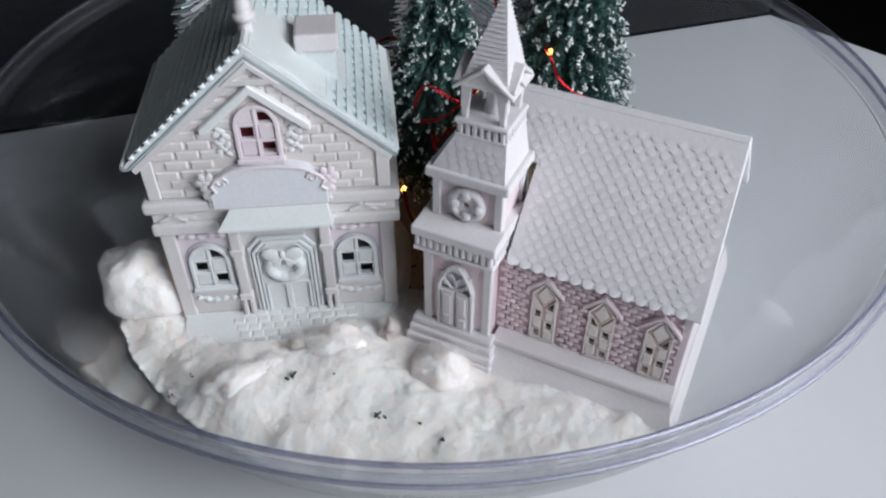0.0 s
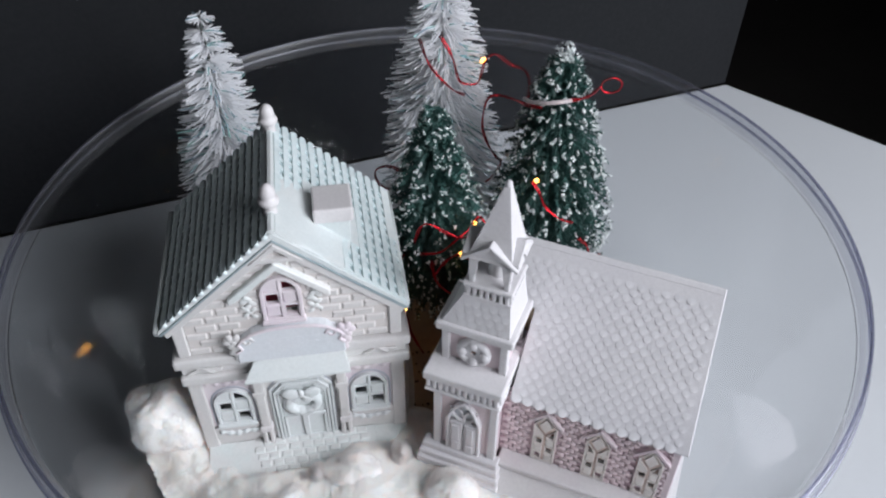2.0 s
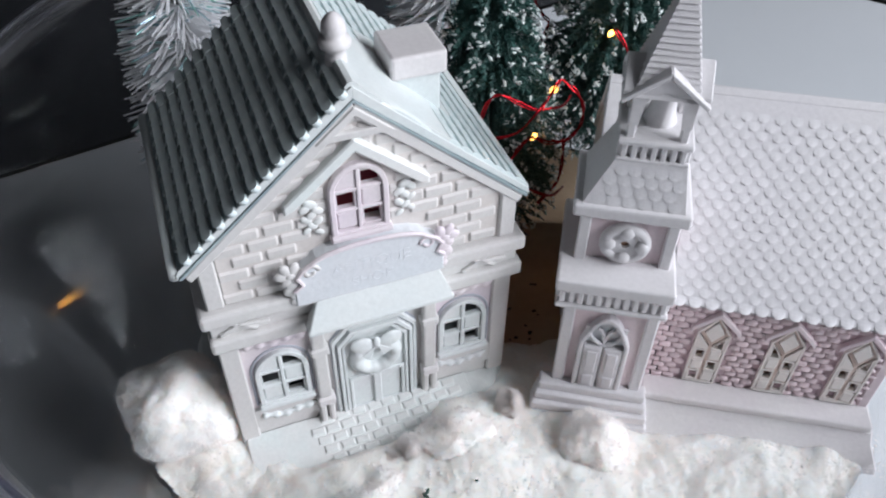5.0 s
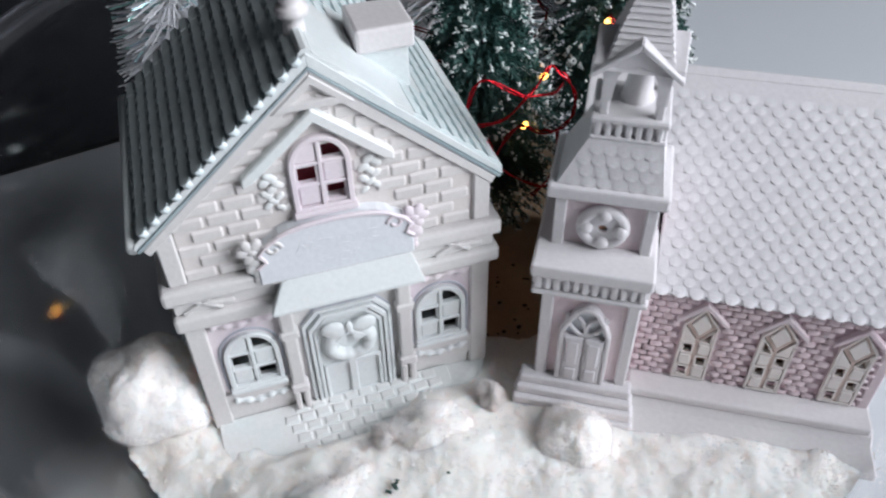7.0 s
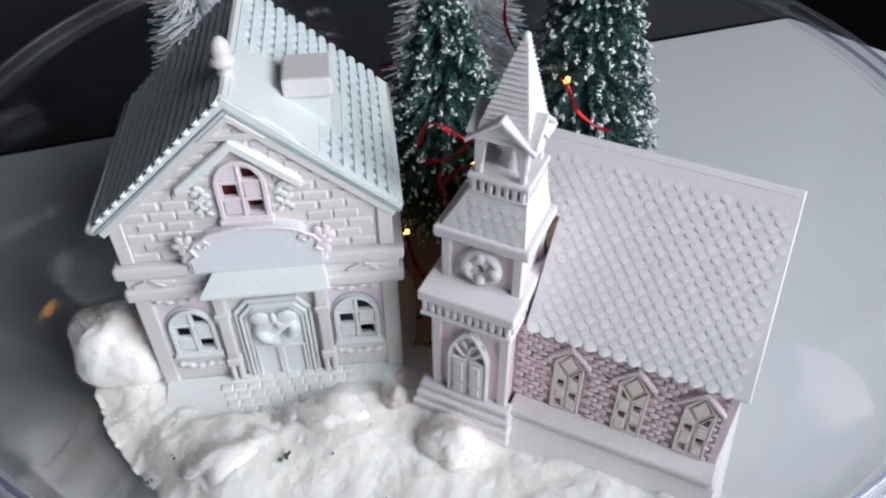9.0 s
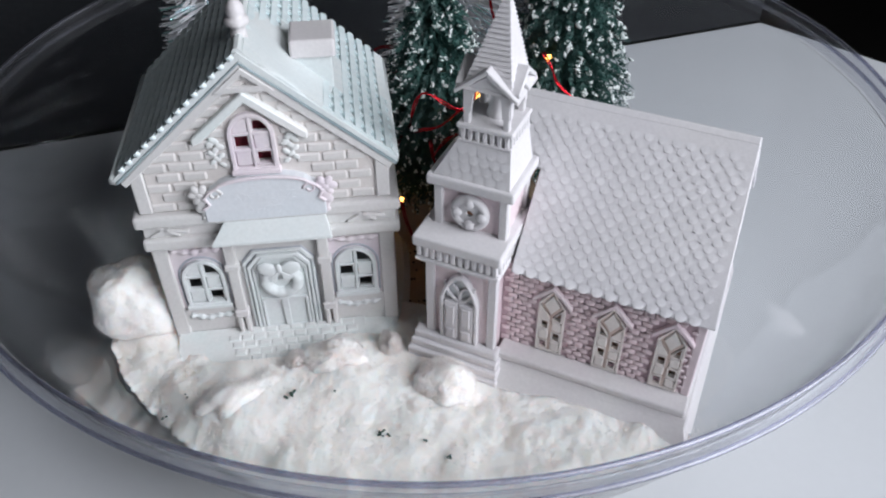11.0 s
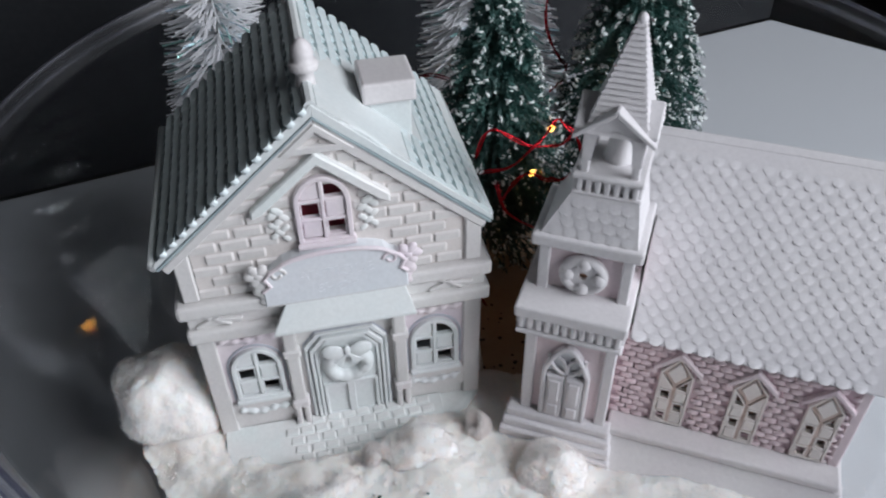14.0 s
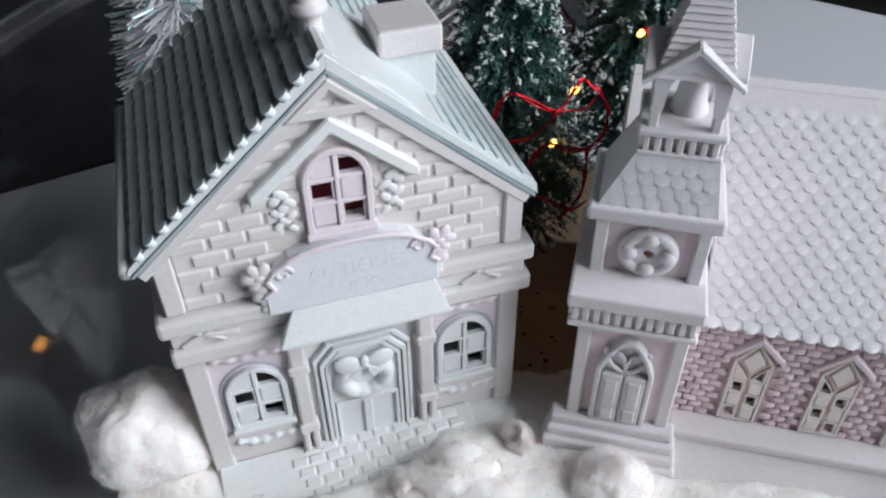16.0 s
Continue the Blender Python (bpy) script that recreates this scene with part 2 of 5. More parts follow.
def lathe(bm, profile, c=(0, 0, 0), n=20, cap=True):
    rings = []
    for r, z in profile:
        rings.append([bm.verts.new((c[0] + r * math.cos(2 * math.pi * i / n), c[1] + r * math.sin(2 * math.pi * i / n), c[2] + z)) for i in range(n)])
    for a, b in zip(rings, rings[1:]):
        for i in range(n):
            bm.faces.new((a[i], a[(i + 1) % n], b[(i + 1) % n], b[i]))
    for ring in (rings[0], rings[-1]) if cap else ():
        if len({v.co.to_tuple(4) for v in ring}) > 2:
            bm.faces.new(ring)
    bmesh.ops.remove_doubles(bm, verts=bm.verts[:], dist=1e-4)
    return bm


def tube(bm, pts, r, n=6, closed=False):
    pts = [Vector(p) for p in pts]
    rings, up = [], Vector((0.3, 0.2, 1)).normalized()
    k = len(pts)
    for i, p in enumerate(pts):
        a, b = (pts[(i - 1) % k], pts[(i + 1) % k]) if closed else (pts[max(i - 1, 0)], pts[min(i + 1, k - 1)])
        t = (b - a).normalized()
        s = t.cross(up)
        s = s.normalized() if s.length > 1e-4 else t.orthogonal().normalized()
        up = s.cross(t).normalized()
        rr = r[i] if isinstance(r, (list, tuple)) else r
        rings.append([bm.verts.new(p + rr * (math.cos(2 * math.pi * j / n) * s + math.sin(2 * math.pi * j / n) * up)) for j in range(n)])
    for a, b in zip(rings, rings[1:] + ([rings[0]] if closed else [])):
        for j in range(n):
            bm.faces.new((a[j], a[(j + 1) % n], b[(j + 1) % n], b[j]))
    if not closed:
        bm.faces.new(rings[0]), bm.faces.new(rings[-1])
    return bm


def ball(bm, c, r, sub=2, squash=(1, 1, 1), m=None):
    v = bmesh.ops.create_icosphere(bm, subdivisions=sub, radius=1.0)["verts"]
    bmesh.ops.scale(bm, vec=[r * s for s in squash], verts=v)
    if m is not None:
        bmesh.ops.transform(bm, matrix=m, verts=v)
    bmesh.ops.translate(bm, vec=c, verts=v)
    return bm


def ring(bm, c, major, minor, n=28, k=8, flat=1.0):
    """A torus that faces forward (its axis along y)."""
    tube(bm, [(c[0] + major * math.cos(2 * math.pi * i / n), c[1], c[2] + major * math.sin(2 * math.pi * i / n)) for i in range(n)], minor, k, True)
    return bm


def spline(points, per=8):
    """A smooth line through the points (Catmull-Rom)."""
    p = [Vector(q) for q in points]
    p = [2 * p[0] - p[1]] + p + [2 * p[-1] - p[-2]]
    out = []
    for i in range(1, len(p) - 2):
        for k in range(per):
            t = k / per
            out.append(0.5 * (2 * p[i] + (p[i + 1] - p[i - 1]) * t + (2 * p[i - 1] - 5 * p[i] + 4 * p[i + 1] - p[i + 2]) * t ** 2 + (3 * p[i] - p[i - 1] - 3 * p[i + 1] + p[i + 2]) * t ** 3))
    out.append(p[-2])
    return out


def bristle_mesh(name, spikes, mat, width, blunt=0.0):
    """Thin three-sided bristles, joined: each has a foot, a bend and a tip, pointed or blunt."""
    verts, faces = [], []
    for foot, knee, tip in spikes:
        d = (tip - foot).normalized()
        a = d.orthogonal().normalized()
        b = d.cross(a)
        i = len(verts)
        for c, w in ((foot, width), (knee, width), (tip, width * blunt)):
            for k in range(3 if w else 1):
                g = 2 * math.pi * k / 3
                verts.append(c + w * (math.cos(g) * a + math.sin(g) * b))
        for k in range(3):
            j = (k + 1) % 3
            faces.append((i + k, i + j, i + 3 + j, i + 3 + k))
            faces.append((i + 3 + k, i + 3 + j, i + 6 + j, i + 6 + k) if blunt else (i + 3 + k, i + 3 + j, i + 6))
        if blunt:
            faces.append((i + 6, i + 7, i + 8))
    me = bpy.data.meshes.new(name)
    me.from_pydata([v * 0.001 for v in verts], [], faces)
    me.materials.append(mat)
    return me


def flock_mesh(name, spots, mat):
    verts, faces = [], []
    tet = [Vector(v) for v in ((1, 0, 0), (-1, 0, 0), (0, 1, 0), (0, -1, 0), (0, 0, 1), (0, 0, -1))]
    fc = ((0, 2, 4), (2, 1, 4), (1, 3, 4), (3, 0, 4), (2, 0, 5), (1, 2, 5), (3, 1, 5), (0, 3, 5))
    for c, r, e in spots:
        q = Euler(e).to_matrix()
        i = len(verts)
        verts += [c + q @ Vector((v.x * r * 0.75, v.y * r * 0.7, v.z * r * 1.7)) for v in tet]
        faces += [tuple(i + k for k in f) for f in fc]
    me = bpy.data.meshes.new(name)
    me.from_pydata([v * 0.001 for v in verts], [], faces)
    me.materials.append(mat)
    return me


# ---- structure: room, table, backdrop board ----


def slab(name, x0, x1, y0, y1, z0, z1, mat):
    ob = new(name, mesh_of(name, boxed(x0 * 1000, x1 * 1000, y0 * 1000, y1 * 1000, z0 * 1000, z1 * 1000), mat))
    return tagged(ob, kind="structure")


slab("floor", -3.1, 3.1, -3.1, 3.1, -0.85, -0.75, FLOOR)
slab("wall_north", -3.1, 3.1, 3.0, 3.1, -0.75, 1.6, ROOM)
# unseen pale wall behind the camera, added to bounce fill onto the fronts
slab("fill_wall_south", -3.1, 3.1, -1.5, -1.4, -0.75, 1.6, FILL_PAINT)
slab("wall_west", -1.7, -1.6, -1.4, 3.0, -0.75, 1.6, ROOM)
# unseen ceiling, its grey set for a little fill from above
slab("ceiling", -3.1, 3.1, -1.5, 3.1, 1.6, 1.7, GREY_PAINT)
# an unseen slanting wall, added to give the window lamp an opening
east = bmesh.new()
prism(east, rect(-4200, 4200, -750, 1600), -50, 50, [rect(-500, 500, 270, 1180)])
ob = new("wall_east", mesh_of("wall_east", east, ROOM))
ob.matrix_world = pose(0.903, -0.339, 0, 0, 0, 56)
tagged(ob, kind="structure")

CORNER = Vector((0.275, 0.634))
BACK, SIDE = Vector((-0.956, -0.294)), Vector((0.707, -0.707))


def build_table():
    t = tagged(new("table"), "white laminate table with an angled corner", "table")
    t.matrix_world = pose(0, 0, -0.75)
    BASE[t.name] = -750
    outline = [CORNER, CORNER + SIDE * 0.78, Vector((0.25, -0.72)), Vector((-0.85, -0.62)), CORNER + BACK * 1.05]
    bm = bmesh.new()
    vs = [bm.verts.new((p.x * 1000, p.y * 1000, -28)) for p in outline]
    f = bm.faces.new(vs)
    e = bmesh.ops.extrude_face_region(bm, geom=[f])
    bmesh.ops.translate(bm, vec=(0, 0, 28), verts=[g for g in e["geom"] if isinstance(g, bmesh.types.BMVert)])
    bevel(bm, bm.edges[:], 1.5, 2)
    part("tabletop", bm, TABLE, t)
    for p in outline[:2] + outline[2:4]:
        c = p.lerp(Vector((0.05, -0.1)), 0.12) * 1000
        part("leg", boxed(c.x - 22, c.x + 22, c.y - 22, c.y + 22, -750, -28, 3), LEG, t)


build_table()

bd = boxed(0, 1150, 0, 6, 0.5, 700, 0.8)
ob = new("backdrop", mesh_of("backdrop", bd, BOARD))
ob.matrix_world = Matrix.Translation((CORNER.x, CORNER.y, 0)) @ pose(0, 0, 0, 0, 0, 180 + math.degrees(math.atan2(0.294, 0.956))) @ pose(0, -0.007, 0)
tagged(ob, "matt charcoal board standing behind the white table", "backdrop board", kind="structure")

# ---- bowl ----
BOWL = Vector((-0.003, 0.3120))
BOWL_IN = [(r * 1.014, z) for r, z in [(0, 4.5), (60, 4.6), (90, 6.5), (112, 12), (130, 21), (146, 35.5), (158, 51), (169, 70), (178.5, 90), (184.5, 106), (187.5, 115), (189.5, 121), (190.6, 126.4)]]


def bowl_in_z(r):
    for (r0, z0), (r1, z1) in zip(BOWL_IN, BOWL_IN[1:]):
        if r <= r1:
            return z0 + (z1 - z0) * (r - r0) / (r1 - r0)
    return 126.0


def build_bowl():
    t = thing("bowl", Matrix.Translation((BOWL.x, BOWL.y, 0)), 0.6, "large clear acrylic bowl with a double-ridged rim on the table", "bowl")
    fine = spline([Vector((r, 0, z)) for r, z in BOWL_IN], 5)
    inner = [(p.x, p.z) for p in fine]
    outer = []
    for i, p in enumerate(fine):
        d = (fine[min(i + 1, len(fine) - 1)] - fine[max(i - 1, 0)]).normalized()
        outer.append((max(p.x + 1.5 * d.z, 0), p.z - 1.5 * d.x))
    low = [k for k, (r, z) in enumerate(inner) if z < 117.5]
    bm = bmesh.new()
    lathe(bm, [(max(r, 0.001), z) for r, z in [inner[k] for k in low] + [outer[k] for k in low[::-1]]], n=192, cap=False)
    part("shell", bm, ACRYLIC, t, smooth=True)
    # the rim: a rounded lip over a skirt that flares outwards
    skirt = spline([Vector((r, 0, z)) for r, z in ((191.2, 116.8), (192.2, 121.6), (193.4, 125.6), (194.6, 126.4), (195.7, 125.0), (196.0, 122.6), (196.4, 119.4), (195.5, 119.6), (194.6, 121.8), (193.4, 121.0), (192.4, 117.0))], 3)
    bm = bmesh.new()
    lathe(bm, [(p.x, p.z) for p in skirt], n=192, cap=False)
    rim = part("rim", bm, BAND, t, smooth=True)
    for name, r, z, thick in (("lip", 194.4, 126.2, 0.9), ("skirt_edge", 196.3, 119.2, 0.85)):
        line = [(r * math.cos(2 * math.pi * k / 192), r * math.sin(2 * math.pi * k / 192), z) for k in range(192)]
        part(name, tube(bmesh.new(), line, thick, 10, True), RIM, rim, "rounded lavender-clear edge", True)


build_bowl()

# ---- base board and snow ----


def build_board():
    t = thing("wooden_base", Matrix.Translation((-0.004, 0.292, 0)), 15, "round tan wooden slab under the two model houses", "wooden base")
    bm = bmesh.new()
    prof = [(0.001, 15), (95, 15), (101, 17), (104, 30), (103, 41), (100, 43.6), (0.001, 44)]
    lathe(bm, prof, n=72)
    for v in bm.verts:
        a = math.atan2(v.co.y, v.co.x)
        k = 1 + 0.02 * math.sin(3 * a + 1) + 0.012 * math.sin(7 * a)
        v.co.x *= k
        v.co.y *= k
    part("slab", bm, WOOD, t, smooth=False)
    bm = bmesh.new()
    n = 120
    rows = []
    for r, z in ((104.5, 20), (107.0, 26), (107.2, 35), (104.6, 41.5), (102.5, 42.6), (101.0, 41.0), (101.0, 20)):
        rows.append([bm.verts.new((q * math.cos(a), q * math.sin(a), z)) for a, q in
                     [(2 * math.pi * i / n, r * (1 + 0.02 * math.sin(6 * math.pi * i / n + 1) + 0.012 * math.sin(14 * math.pi * i / n)) + 0.6 * noise.noise(Vector((i * 0.9, z * 0.2, 0)))) for i in range(n)]])
    for p, q in zip(rows, rows[1:] + rows[:1]):
        for i in range(n):
            bm.faces.new((p[i], p[(i + 1) % n], q[(i + 1) % n], q[i]))
    part("bark", bm, BARK, t, "rough brown bark edge")


build_board()


SHOP_AT = Matrix.Translation((-0.0674, 0.2466, 0)) @ pose(0, 0, 0, 0, 0, 5.85)
SHOP_BACK = SHOP_AT.inverted()
CLUMPS = [(-0.1305, 0.2515, 19.5), (-0.001, 0.2115, 12), (-0.080, 0.206, 12), (-0.045, 0.2235, 11), (-0.1015, 0.2055, 10), (-0.084, 0.190, 9), (-0.036, 0.214, 8)]


def snow_height(x, y):
    """Height of the snow in millimetres at a place in metres."""
    p = Vector((x * 1000, y * 1000, 0))
    h = 48.0 + 2.6 * noise.noise(p * 0.030 + Vector((3, 7, 1))) + 1.3 * noise.noise(p * 0.07) + 0.50 * noise.noise(p * 0.16) + 0.16 * noise.noise(p * 0.45)
    d = math.hypot((x + 0.055) / 0.045, (y - 0.205) / 0.03)
    h += 7.0 * max(0, 1 - d * d * 0.5)
    for cx, cy, r in CLUMPS:
        q = ((x - cx) ** 2 + (y - cy) ** 2) / (r * 0.00125) ** 2
        h += 0.24 * r * math.exp(-q)
    d = math.hypot((x - 0.02) / 0.03, (y - 0.19) / 0.016)
    h += 2.0 * max(0, 1 - d * d * 0.5)
    h += 1.5 * max(0, min(1, (x - 0.02) / 0.04))
    # swept low on the brick path before the shop door
    q = SHOP_BACK @ Vector((x, y, 0))
    k = max(0, min(1, (q.x + 0.037) / 0.010)) * max(0, min(1, (0.020 - q.x) / 0.008)) * max(0, min(1, (q.y + 0.0215) / 0.006))
    return h + (min(h, 47.5) - h) * k


def snow_mask(x, y):
    """Distance in millimetres inside the snow's edge."""
    p = Vector((x * 1000, y * 1000, 5))
    rag = 2.0 * noise.noise(p * 0.06) + 0.8 * noise.noise(p * 0.2) + 0.4 * noise.noise(p * 0.4)
    r = math.hypot(x - BOWL.x, y - BOWL.y) * 1000
    back = (0.268 - 0.12 * max(0, x + 0.02) - y) * 1000
    right = (0.089 - x) * 1000
    return min(153.8 - r, back, right) + rag


def snow_top(x, y):
    """Height of the snow in millimetres, rounded down to the bowl along its edge."""
    d = snow_mask(x, y)
    low = bowl_in_z(math.hypot(x - BOWL.x, y - BOWL.y) * 1000) + 0.5
    k = min(1, max(0, (d + 3) / 13))
    k = min(k, max(0, (0.100 - x) / 0.014))
    k = math.sqrt(1 - (1 - k) ** 2)
    return low + (max(snow_height(x, y), low + 1) - low) * k


def build_snow():
    step = 0.8
    rng = random.Random(12)
    bm_v, bm_f, index = [], [], {}
    x0, x1, y0, y1 = -160, 112, 150, 275
    nx, ny = int((x1 - x0) / step), int((y1 - y0) / step)
    for j in range(ny + 1):
        for i in range(nx + 1):
            x, y = x0 + i * step, y0 + j * step
            if snow_mask(x / 1000, y / 1000) < -3.5:
                continue
            z = snow_top(x / 1000, y / 1000) + 0.24 * noise.noise(Vector((x, y, 0)) * 0.75) + 0.38 * noise.noise(Vector((x, y, 3)) * 0.28) + 0.6 * noise.noise(Vector((x, y, 7)) * 0.11) + rng.gauss(0, 0.07)
            index[i, j] = len(bm_v)
            bm_v.append((x / 1000, y / 1000, z / 1000))
    for j in range(ny):
        for i in range(nx):
            q = [(i, j), (i + 1, j), (i + 1, j + 1), (i, j + 1)]
            if all(c in index for c in q):
                bm_f.append([index[c] for c in q])
    me = bpy.data.meshes.new("snow")
    me.from_pydata(bm_v, [], bm_f)
    me.polygons.foreach_set("use_smooth", [True] * len(me.polygons))
    me.materials.append(SNOW)
    ob = new("snow", me)
    tagged(ob, "drift of sparkling white artificial snow in the bowl", "snow", kind="stuff")


build_snow()


def lump(name, c, r, squash, seed, label, mat=COTTON, rough=0.22, turn=0):
    bm = bmesh.new()
    ball(bm, (0, 0, 0), 1, 6)
    rng = random.Random(seed)
    hairs, grains = [], []
    for v in bm.verts:
        p = v.co.copy()
        k = 1 + rough * noise.noise(p * 1.3 + Vector((seed, 0, 0))) + rough * 0.16 * noise.noise(p * 3.2 + Vector((0, seed, 0))) + 0.035 * noise.noise(p * 5) + 0.010 * noise.noise(p * 11) + 0.013 * noise.noise(p * 20) + 0.009 * noise.noise(p * 40) + 0.009 * noise.noise(p * 80)
        v.co = Vector((p.x * squash[0], p.y * squash[1], p.z * squash[2])) * r * k
        if rng.random() < 0.07 and p.z > -0.5:
            grains.append((v.co.copy(), rng.uniform(0.12, 0.30), (rng.uniform(0, 3), rng.uniform(0, 3), rng.uniform(0, 3))))
        if rng.random() < 0.4 and p.z > -0.5:
            w = (p + Vector((rng.gauss(0, 0.6), rng.gauss(0, 0.6), rng.gauss(0, 0.6)))).normalized()
            hairs.append((v.co * 0.985, v.co + w * rng.uniform(0.3, 0.7), v.co + (w + p * 0.3) * rng.uniform(0.6, 1.4)))
    ob = new(name, mesh_of(name, bm, mat, smooth=True))
    ob.matrix_world = pose(c[0], c[1], c[2], 0, 0, turn)
    fl = new("fluff", bristle_mesh("fluff", hairs, mat, 0.07))
    gr = new("snow_grit", flock_mesh("snow_grit", grains, GRAIN))
    gr.parent = ob
    fl.parent = ob
    return tagged(ob, label, "snow clump", "snow clumps")


lump("snow_clump", (-0.1305, 0.2515, 0.0625), 19.5, (0.95, 0.8, 0.95), 3, "large white cotton snow clump leaning on the house wall")
lump("snow_clump", (-0.001, 0.2115, 0.0505), 12, (1, 0.95, 0.85), 11, "round white snow ball by the church steps")
lump("snow_clump", (-0.079, 0.205, 0.0515), 13, (1.4, 0.72, 0.7), 21, "long white snow clump lying on the drift", rough=0.34, turn=35)
lump("snow_clump", (-0.045, 0.2235, 0.0525), 11, (1.15, 0.85, 0.75), 31, "white snow clump in front of the brick path", rough=0.3)
lump("snow_clump", (-0.060, 0.2225, 0.053), 4.5, (1, 1, 1.1), 41, "small crumb of white snow on the drift", rough=0.35)
lump("snow_clump", (-0.066, 0.2205, 0.051), 3.4, (1, 1, 1.1), 45, "small crumb of white snow on the drift", rough=0.35)
lump("snow_clump", (-0.1015, 0.2055, 0.0455), 10, (1.1, 0.8, 0.6), 51, "white snow clump at the edge of the drift", rough=0.3)
lump("snow_clump", (-0.084, 0.190, 0.0445), 9, (1.3, 0.8, 0.55), 71, "low white snow clump sunk in the drift", rough=0.3)
lump("snow_clump", (-0.036, 0.214, 0.0515), 8, (1.3, 0.9, 0.5), 81, "low white snow clump sunk in the drift", rough=0.3)
lump("snow_clump", (-0.023, 0.232, 0.052), 4.5, (0.9, 1, 1.2), 61, "small snow lump beside the brick path", rough=0.35)

# ---- the shop model ----


def paned_window(parent, c, z0, zs, zt, half, y, mat, open_panes, wall, label=""):
    """An arched casement of two by three panes; open_panes are (column, row) from the bottom that have no filling."""
    w = part("window", prism(bmesh.new(), arch(c - half - 1.6, c + half + 1.6, z0 - 1.5, zs, zt + 1.6, 14), y + 0.6, wall + 0.4,
                             [arch(c - half, c + half, z0, zs, zt, 14)], 0.25), mat, parent, label)
    hz = [(zt - z0) * k / 3 + z0 for k in (1, 2)]
    part("mullion", boxed(c - 0.55, c + 0.55, y + 1.0, wall + 0.3, z0, zt - 0.1, 0.2), mat, w)
    for z in hz:
        part("glazing_bar", boxed(c - half, c + half, y + 1.1, wall + 0.3, z - 0.5, z + 0.5, 0.2), mat, w)
    part("sill", boxed(c - half - 2.2, c + half + 2.2, y - 0.6, wall, z0 - 2.6, z0 - 0.8, 0.4), mat, w)
    cols = [(c - half, c - 0.55), (c + 0.55, c + half)]
    zz = [z0, hz[0], hz[1], zt]
    for i, (a, b) in enumerate(cols):
        for k in range(3):
            lo, hi = zz[k] + 0.3, zz[k + 1] - 0.4
            if k == 2:
                full = [p for p in arch(c - half + 0.2, c + half - 0.2, lo, max(zs, lo + 1), zt - 0.3, 14)]
                pts = [(min(max(x, a), b), z) for x, z in full]
                seen, uniq = set(), []
                for p in pts:
                    q = (round(p[0], 2), round(p[1], 2))
                    if q not in seen:
                        seen.add(q), uniq.append(p)
                out = [p for p in uniq if a - 1e-6 <= p[0] <= b + 1e-6]
                edge = a if i == 1 else b
                inner = [p for p in out if abs(p[0] - edge) > 0.05]
                col = [p for p in out if abs(p[0] - edge) <= 0.05]
                zmax, zmin = max(p[1] for p in col), min(p[1] for p in col)
                body = sorted(inner, key=lambda p: math.atan2(p[1] - (lo + hi) / 2, p[0] - (a + b) / 2))
                pts = body + [(edge, zmin), (edge, zmax)]
                pts.sort(key=lambda p: math.atan2(p[1] - (lo + hi) / 2, p[0] - (a + b) / 2))
            else:
                pts = rect(a + 0.15, b - 0.15, lo, hi)
            if (i, k) in open_panes:
                mx, mz = sum(p[0] for p in pts) / len(pts), sum(p[1] for p in pts) / len(pts)
                keep = 0.9 if k == 2 else 0.84
                hole = [(mx + keep * (px - mx), mz + keep * (pz - mz)) for px, pz in pts]
                part("pane_rim", prism(bmesh.new(), pts, y + 1.5, wall + 0.3, [hole]), mat, w)
            else:
                part("pane", prism(bmesh.new(), pts, y + 1.4, wall + 0.3, bev=0.5), mat, w)
    return w


def swag(parent, x0, x1, y, z, mat, n=6, sag=2.0, r=0.9, label=""):
    bm = bmesh.new()
    line, wide = [], []
    n = (n + 2) // 2
    for i in range(n * 4 + 1):
        f = i / (n * 4)
        line.append((x0 + (x1 - x0) * f, y, z - sag * 4 * f * (1 - f) + 0.3 * math.sin(i * 0.6)))
        wide.append(r * 1.25 * (0.35 if i in (0, n * 4) else 0.76 + 0.28 * math.sin(i * math.pi / 2 + 0.4 * math.sin(i))))
    tube(bm, line, wide, 7)
    return part("garland", bm, mat, parent, label, True)


